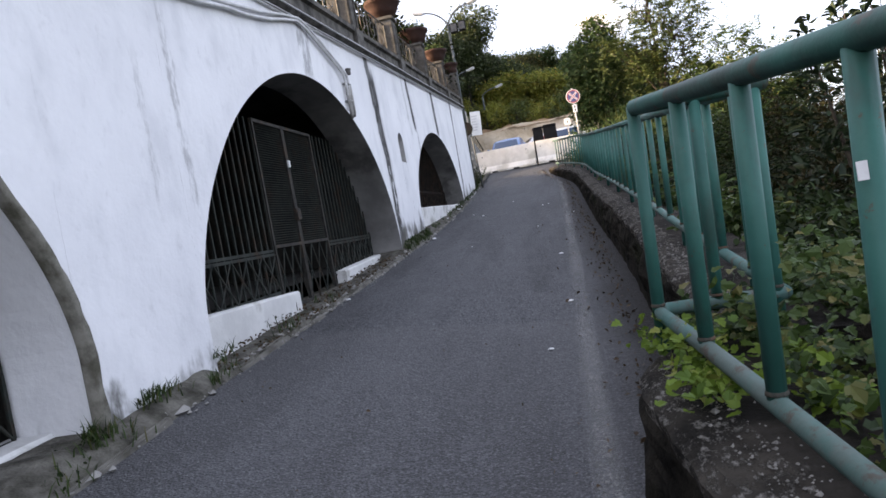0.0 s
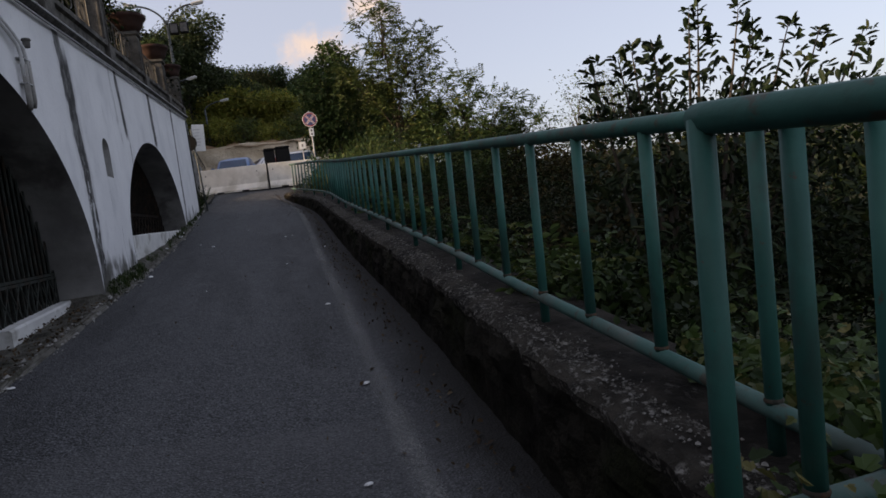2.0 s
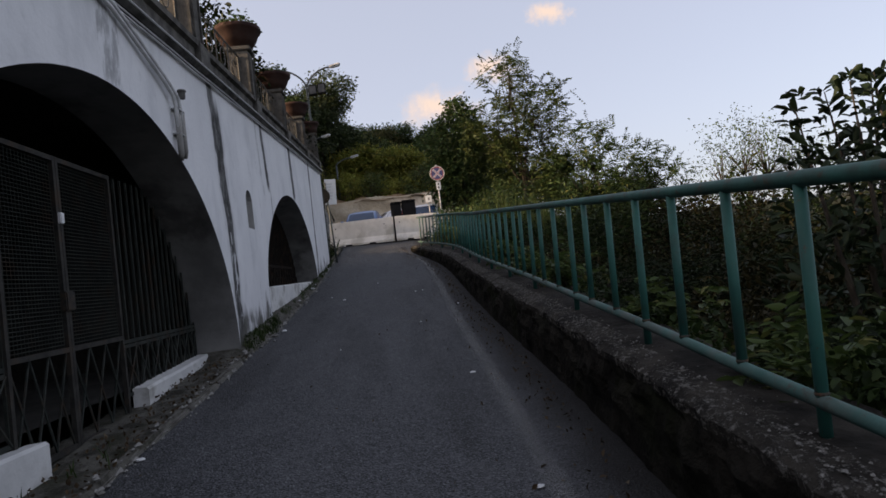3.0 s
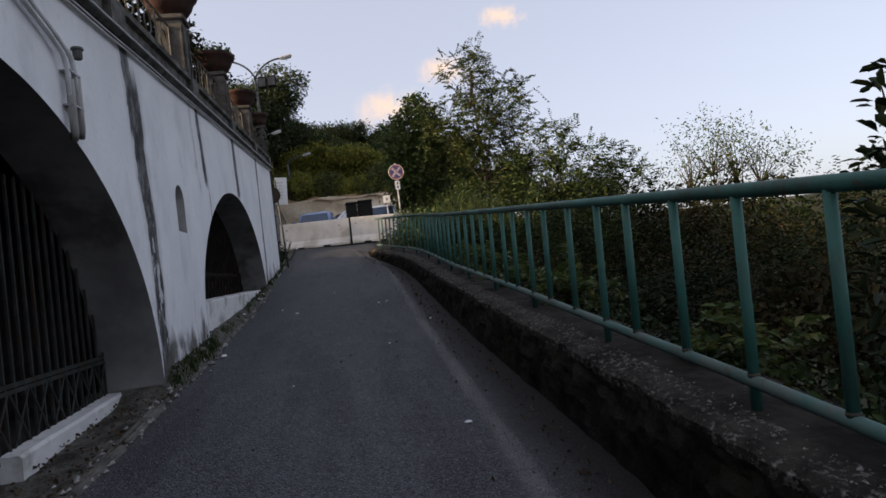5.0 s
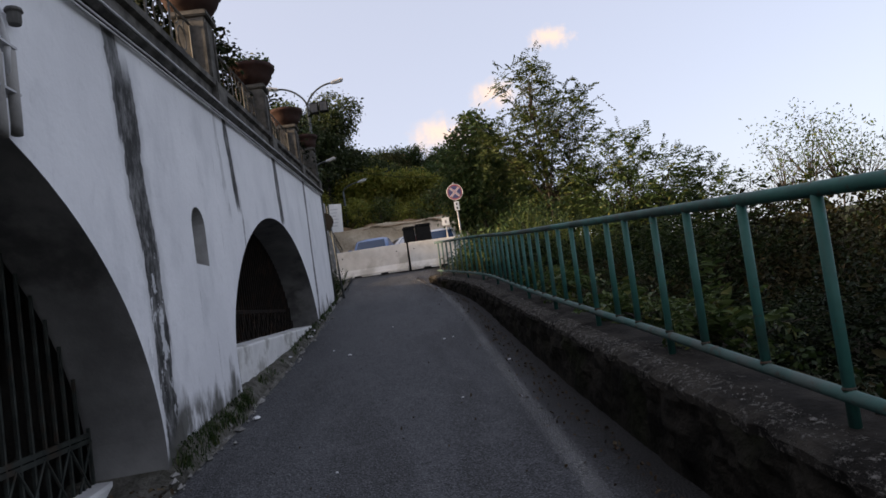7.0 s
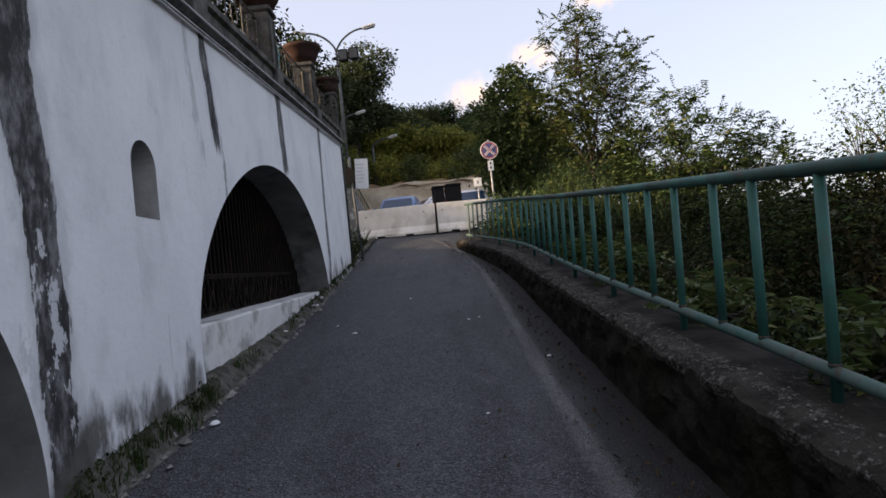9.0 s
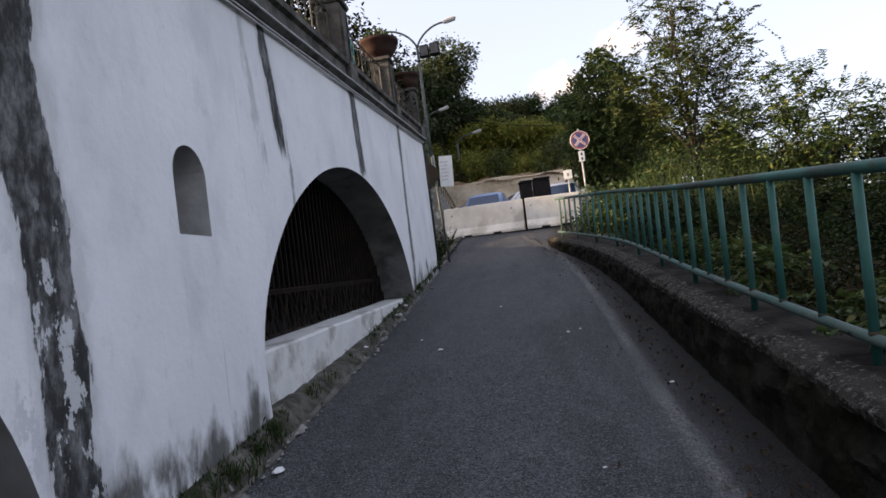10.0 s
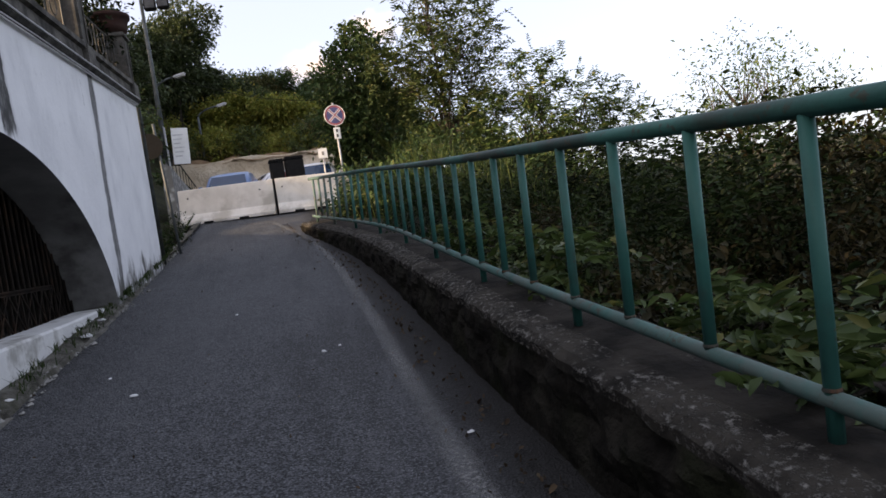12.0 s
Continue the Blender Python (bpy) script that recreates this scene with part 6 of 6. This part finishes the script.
# low growth at the wall's end and over the dry slope
for i, (x, y, top, r) in enumerate(((-0.4, 27.4, road_z(0, 27.4) + 0.3, 0.2), (-0.5, 29.6, road_z(0, 29.6) + 0.4, 0.25), (-0.65, 31.6, road_z(0, 31.6) + 0.5, 0.25))):
    shrub(x, y, top, r, M_LEAF_SLOPE, 540 + i, 500, 0.07, "dark weedy bush at the end of the wall")
for i in range(11):
    x = -4.2 + 1.0 * i
    shrub(x, 50.8 + 0.6 * math.sin(i * 2.3), 9.5 + 0.5 * math.sin(i * 1.7) + 0.25 * max(0, -x), 1.0, (M_LEAF_HILL, M_LEAF_WARM, M_LEAF_MID)[i % 3], 560 + i, 1000, 0.15, "yellowing shrub overhanging the earth bank")
for i, (x, y, top, r) in enumerate(((4.7, 33.2, 4.9, 0.7), (5.3, 32.0, 4.9, 0.8), (4.4, 30.6, 4.0, 0.6), (3.9, 29.4, 3.9, 0.5), (5.6, 29.3, 4.3, 0.8), (6.9, 29.6, 4.5, 0.9), (8.2, 29.4, 4.2, 0.9))):
    shrub(x, y, top, r, M_LEAF_DARK, 580 + i, 1100, 0.1, "leafy green bush beside the barrier")

for i, (x, y) in enumerate(((5.0, 25.2), (5.9, 25.9), (6.7, 26.4), (7.6, 26.7), (8.6, 26.6))):
    shrub(x, y, rail_z(y) + 0.45 + 0.2 * math.sin(i * 2.1), 0.6, M_LEAF_SLOPE, 590 + i, 1300, 0.1, "dark green bush pressing against the far railing")

# shrubs on the terrace behind the balustrade
for i, (x, y, h, r) in enumerate(((-1.1, 15.2, 2.0, 0.8), (-1.0, 17.6, 2.1, 0.9), (-1.0, 19.4, 2.0, 0.9), (-1.0, 21.6, 2.2, 1.0), (-1.1, 23.8, 2.3, 1.0), (-1.1, 25.6, 2.2, 0.9), (-1.3, 27.6, 3.0, 1.1))):
    z = cornice_z(y) + 0.12
    rg2 = np.random.default_rng(600 + i)
    blobs = [(x + rg2.normal() * r * 0.4, y + rg2.normal() * r * 0.4, z + h * u, r * 0.6, r * 0.6, h * 0.2) for u in (0.4, 0.6, 0.8)]
    tree("evergreen shrub behind the balustrade, in the shaded leaf colour", (x, y, z), blobs, 150, 18, 0.10, M_LEAF_SHADE, 600 + i, 0.05, 0.4, 0.15, 12, "terrace_shrub", category="shrub")

# overhead wires
for (x0, y0, z0), (x1, y1, z1), sag in (((-1.38, 38.0, 9.6), (7.0, 42.0, 9.0), 0.7), ((-1.38, 38.0, 8.9), (-1.3, 51.0, 9.6), 0.4)):
    t = thing("overhead_wire", "thin dark overhead wire", "cable")
    part("wire", ring_tube(bmesh.new(), [(x0 + (x1 - x0) * u, y0 + (y1 - y0) * u, z0 + (z1 - z0) * u - 4 * sag * u * (1 - u)) for u in steps(0, 1, 14)], 0.012, 5), M_BLACK, t)

# weeds at the foot of the wall, in tufts
roots, wl = [], []
for y0, y1, tufts, most in ((5.6, 8.1, 22, 26), (8.6, 10.4, 7, 14), (13.7, 16.3, 30, 38), (16.2, 22.4, 24, 22), (22.4, 26.0, 30, 26), (26, 33, 30, 16)):
    for _ in range(tufts):
        y = rg.uniform(y0, y1)
        e = smooth_table(EDGE, y)
        a = e * rg.beta(1.3, 1.9)
        n = int(most * rg.uniform(0.4, 1.2))
        spread = rg.uniform(0.018, 0.05)
        x = np.clip(a + rg.normal(size=n) * spread, 0.005, e + 0.05)
        yy = y + rg.normal(size=n) * spread * 1.6
        z = np.array([road_z(p, q) + 0.015 + 0.12 * max(0.0, 1 - p / 0.17) for p, q in zip(x, yy)])
        roots.append(np.stack([x, yy, z], 1))
        if rg.random() < 0.45:
            wl.append(np.stack([x, yy, z + 0.015 + rg.gamma(2, 0.012, n)], 1)[: n // 2])
tagged(blades("weeds", np.concatenate(roots), 0.078, 0.0045, M_TUFT, lean=0.8, rg=rg), "dark green grass tufts along the wall foot", "grass", kind="stuff")
tagged(leaf_mesh("weed_leaves", np.concatenate(wl), 0.026, M_LEAF_SLOPE, rg=rg, wide=0.6), "small broad-leaved weeds on the verge", "weeds", kind="stuff")

# fallen leaves along the kerb and the verge
n = 1000
y = rg.uniform(4, 30, n)
k = np.array([smooth_table(KERB, v, 0.5) if v > 6.3 else near_x(v) - 0.2 for v in y])
x = k - 0.14 - rg.gamma(1.5, 0.09, n)
z = np.array([road_z(a, b) for a, b in zip(x, y)]) + 0.018
tagged(leaf_mesh("fallen_leaves", np.stack([x, y, z], 1), 0.032, M_LEAF_DRY, rg=rg, wide=0.6, droop=0.0), "dry brown fallen leaves drifted along the kerb wall", "leaves", kind="stuff")
n = 260
y = rg.uniform(5, 30, n)
x = rg.uniform(0.1, 2.8, n)
z = np.array([road_z(a, b) for a, b in zip(x, y)]) + 0.014
tagged(leaf_mesh("scattered_leaves", np.stack([x, y, z], 1), 0.022, M_LEAF_DRY, rg=rg, wide=0.5, droop=0.0), "a few dry leaves scattered on the asphalt", "leaves", kind="stuff")


n = 620
y = rg.uniform(8.0, 13.7, n)
x = rg.uniform(-0.36, 0.14, n)
z = np.array([road_z(0.15, b) + 0.0 if a > 0.02 else road_z(0.15, b) - 0.02 for a, b in zip(x, y)]) + 0.03
tagged(leaf_mesh("gate_leaves", np.stack([x, y, z], 1), 0.032, M_LEAF_DRY, rg=rg, wide=0.6, droop=0.0), "dry leaves blown into the gateway", "leaves", kind="stuff")


# crumbled concrete along the verge
def rubble(n):
    verts, faces = [], []
    for _ in range(n):
        y = rg.uniform(5.0, 31.0)
        e = smooth_table(EDGE, y)
        x = e + rg.normal() * 0.05 - 0.02
        r = 0.008 + 0.012 * rg.gamma(1.5, 0.6)
        z = road_z(max(x, e), y) + 0.012 + (0.03 if x < e - 0.03 else 0.0)
        q = len(verts)
        for dx, dy, dz in ((1, 0, 0), (0.1, 1.3, 0), (-1, 0.1, 0), (0, -1.2, 0), (0.3, 0.2, 0.9), (0, 0, -0.8)):
            verts.append((x + dx * r * rg.uniform(0.6, 1.2), y + dy * r * rg.uniform(0.6, 1.2), z + dz * r * rg.uniform(0.5, 1)))
        faces += [(q + a, q + b, q + 4) for a, b in ((0, 1), (1, 2), (2, 3), (3, 0))] + [(q + b, q + a, q + 5) for a, b in ((0, 1), (1, 2), (2, 3), (3, 0))]
    tagged(mesh_ob("rubble", verts, faces, M_CONC_GREY), "crumbs of broken concrete along the wall foot", "rubble", kind="stuff")


rubble(900)


def kerb_grit(n):
    """Loose pale gravel on the kerb tops."""
    verts, faces = [], []
    for _ in range(n):
        y = 4.2 + 10 * rg.uniform() ** 1.6
        lip = near_x(y) - 0.12 if y < 6.1 else smooth_table(KERB, y, 0.5) + 0.05
        x = lip + abs(rg.normal()) * 0.09
        r = 0.0022 + 0.0028 * rg.gamma(1.5, 0.7)
        z = kerb_z(y) + 0.012
        q = len(verts)
        for dx, dy, dz in ((1, 0, 0), (0.1, 1.3, 0), (-1, 0.1, 0), (0, -1.2, 0), (0.3, 0.2, 0.9), (0, 0, -0.8)):
            verts.append((x + dx * r * rg.uniform(0.6, 1.2), y + dy * r * rg.uniform(0.6, 1.2), z + dz * r * rg.uniform(0.5, 1)))
        faces += [(q + a, q + b, q + 4) for a, b in ((0, 1), (1, 2), (2, 3), (3, 0))] + [(q + b, q + a, q + 5) for a, b in ((0, 1), (1, 2), (2, 3), (3, 0))]
    tagged(mesh_ob("gravel", verts, faces, M_GRAVEL), "loose pale gravel and crumbs on the kerb top", "gravel", kind="stuff")


M_GRAVEL = rough_mat("kerb_gravel", (0.07, 0.066, 0.06), (0.26, 0.25, 0.23), 40, 0.9, 60, 0.3, 0.004)
kerb_grit(1500)


def arch_arris(arch, y0, y1):
    """A ragged band of weathered, mossy render along the arch's edge."""
    verts, faces = [], []
    rim = [(y, arch_z(arch, y)) for y in (y0 + (y1 - y0) * math.sin(math.pi / 2 * k / 48) for k in range(49))]
    low = foot_z(y1) + 0.25
    rim += [(y1 + 0.004, rim[-1][1] + (low - rim[-1][1]) * k / 12) for k in range(1, 13)]
    for y, z in rim:
        dz = arch_z(arch, min(y + 0.01, arch[1])) - arch_z(arch, y - 0.01)
        out = Vector((-dz, 0.02)).normalized() if y < y1 else Vector((1.0, 0.0))
        w = 0.055 + 0.03 * noise.noise((y * 2.0, z * 3.0, 3)) + 0.018 * noise.noise((y * 9.0, z * 9.0, 5))
        verts += [(-0.05, y - 0.004, z - 0.002), (0.022, y - 0.003, z - 0.002), (0.024, y + out.x * w * 0.8, z + out.y * w * 0.8), (0.012, y + out.x * w, z + out.y * w)]
    for j in range(60):
        for k in range(3):
            q = j * 4 + k
            faces.append((q, q + 1, q + 5, q + 4))
    tagged(mesh_ob("trim_arris", verts, faces, M_ARRIS, smooth=True), "mossy grey-brown weathered edge of the arch", "trim", kind="structure")


M_ARRIS = rough_mat("weathered_arris", (0.07, 0.065, 0.05), (0.22, 0.21, 0.18), 7, 0.92, 30, 0.6, 0.01, stain=(0.05, 0.048, 0.03), stain_scale=4)
arch_arris(ARCHES[0], 4.9, 6.695)


def litter(x, y, s, rz):
    bm = bmesh.new()
    bmesh.ops.create_icosphere(bm, subdivisions=2, radius=1)
    for v in bm.verts:
        v.co = Vector((v.co.x * s, v.co.y * s * 0.6, max(-0.2, v.co.z) * s * 0.45)) * (1 + 0.35 * noise.noise(v.co * 2.3 + Vector((x, y, 0))))
    zz = road_z(x, y) + (0.06 if x < 0.12 else 0.005)
    ob = part("litter", bm, M_PAPER)
    ob.matrix_basis = pose(x, y, zz + 0.2 * s * 0.45, 0, 0, rz)
    tagged(ob, "scrap of crumpled white paper on the ground", "litter", group="litter")


for x, y, s in ((2.36, 8.21, 0.022), (2.53, 12.1, 0.028), (0.26, 15.36, 0.05), (0.05, 20.5, 0.06), (0.91, 18.3, 0.03), (0.62, 18.9, 0.022), (2.28, 18.64, 0.03), (2.42, 18.75, 0.02), (2.9, 16.65, 0.022), (2.55, 9.55, 0.03), (2.2, 15.2, 0.015), (0.0, 21.3, 0.045), (0.02, 18.6, 0.035), (1.5, 20.6, 0.02), (1.2, 13.5, 0.014), (0.2, 10.3, 0.03)):
    litter(x, y, s, (x * 997) % 360)


# ---------------------------------------------------------------- clouds, a thin far backdrop
def cloud(c, half_w, half_h, seed):
    n = Nodes("cloud")
    ax = n.axes()
    u, v = n.m("DIVIDE", ax[0], half_w), n.m("DIVIDE", ax[2], half_h)
    r = n.m("SQRT", n.m("ADD", n.m("MULTIPLY", u, u), n.m("MULTIPLY", v, v)))
    r = n.m("ADD", r, n.m("MULTIPLY", n.m("SUBTRACT", n.noise(0.016 + 0.002 * seed, 6), 0.5), 1.5))
    thick = n.m("MULTIPLY", n.step(r, 1.0, 0.05), 0.9)
    em = n.nt.nodes.new("ShaderNodeEmission")
    em.inputs[0].default_value, em.inputs[1].default_value = (1.0, 0.90, 0.86, 1), 0.38
    tr = n.nt.nodes.new("ShaderNodeBsdfTransparent")
    mx = n.nt.nodes.new("ShaderNodeMixShader")
    n.put(thick, mx.inputs[0])
    n.nt.links.new(tr.outputs[0], mx.inputs[1])
    n.nt.links.new(em.outputs[0], mx.inputs[2])
    n.nt.links.new(mx.outputs[0], n.nt.nodes["Material Output"].inputs[0])
    w, h = half_w * 1.6, half_h * 1.7
    ob = mesh_ob("backdrop_cloud", [(-w, 0, -h), (w, 0, -h), (w, 0, h), (-w, 0, h)], [(0, 1, 2, 3)], n.mat)
    ob.matrix_basis = Matrix.Translation(c)
    tagged(ob, "small pinkish white evening cloud", "cloud", kind="structure")


cloud((205, 2000, 530), 160, 80, 1)
cloud((385, 2000, 640), 110, 62, 4)
cloud((596, 2000, 806), 100, 48, 6)

# ---------------------------------------------------------------- verge stones
M_VERGE_STONE = rough_mat("worn_kerbstone", (0.07, 0.066, 0.058), (0.19, 0.18, 0.16), 4, 0.92, 40, 0.5, 0.01, stain=(0.06, 0.055, 0.04), stain_scale=3)
for k in range(34):
    if k % 7 == 4:
        continue
    y = 3.5 + 0.88 * k
    L = 0.84 + 0.06 * math.sin(k * 2.7)
    e = smooth_table(EDGE, y)
    bm = box(bmesh.new(), -0.05, 0, -0.06, 0.05, L, 0.035, 0.012)
    ob = part("kerbstone", bm, M_VERGE_STONE, verge)
    ob.matrix_basis = pose(e - 0.03, y, road_z(e, y) - 0.02 + 0.016 * math.sin(k * 5.1), 5.5 + 0.6 * math.sin(k * 4.7), 5 * math.sin(k * 3.3), 1.6 * math.sin(k * 1.9))
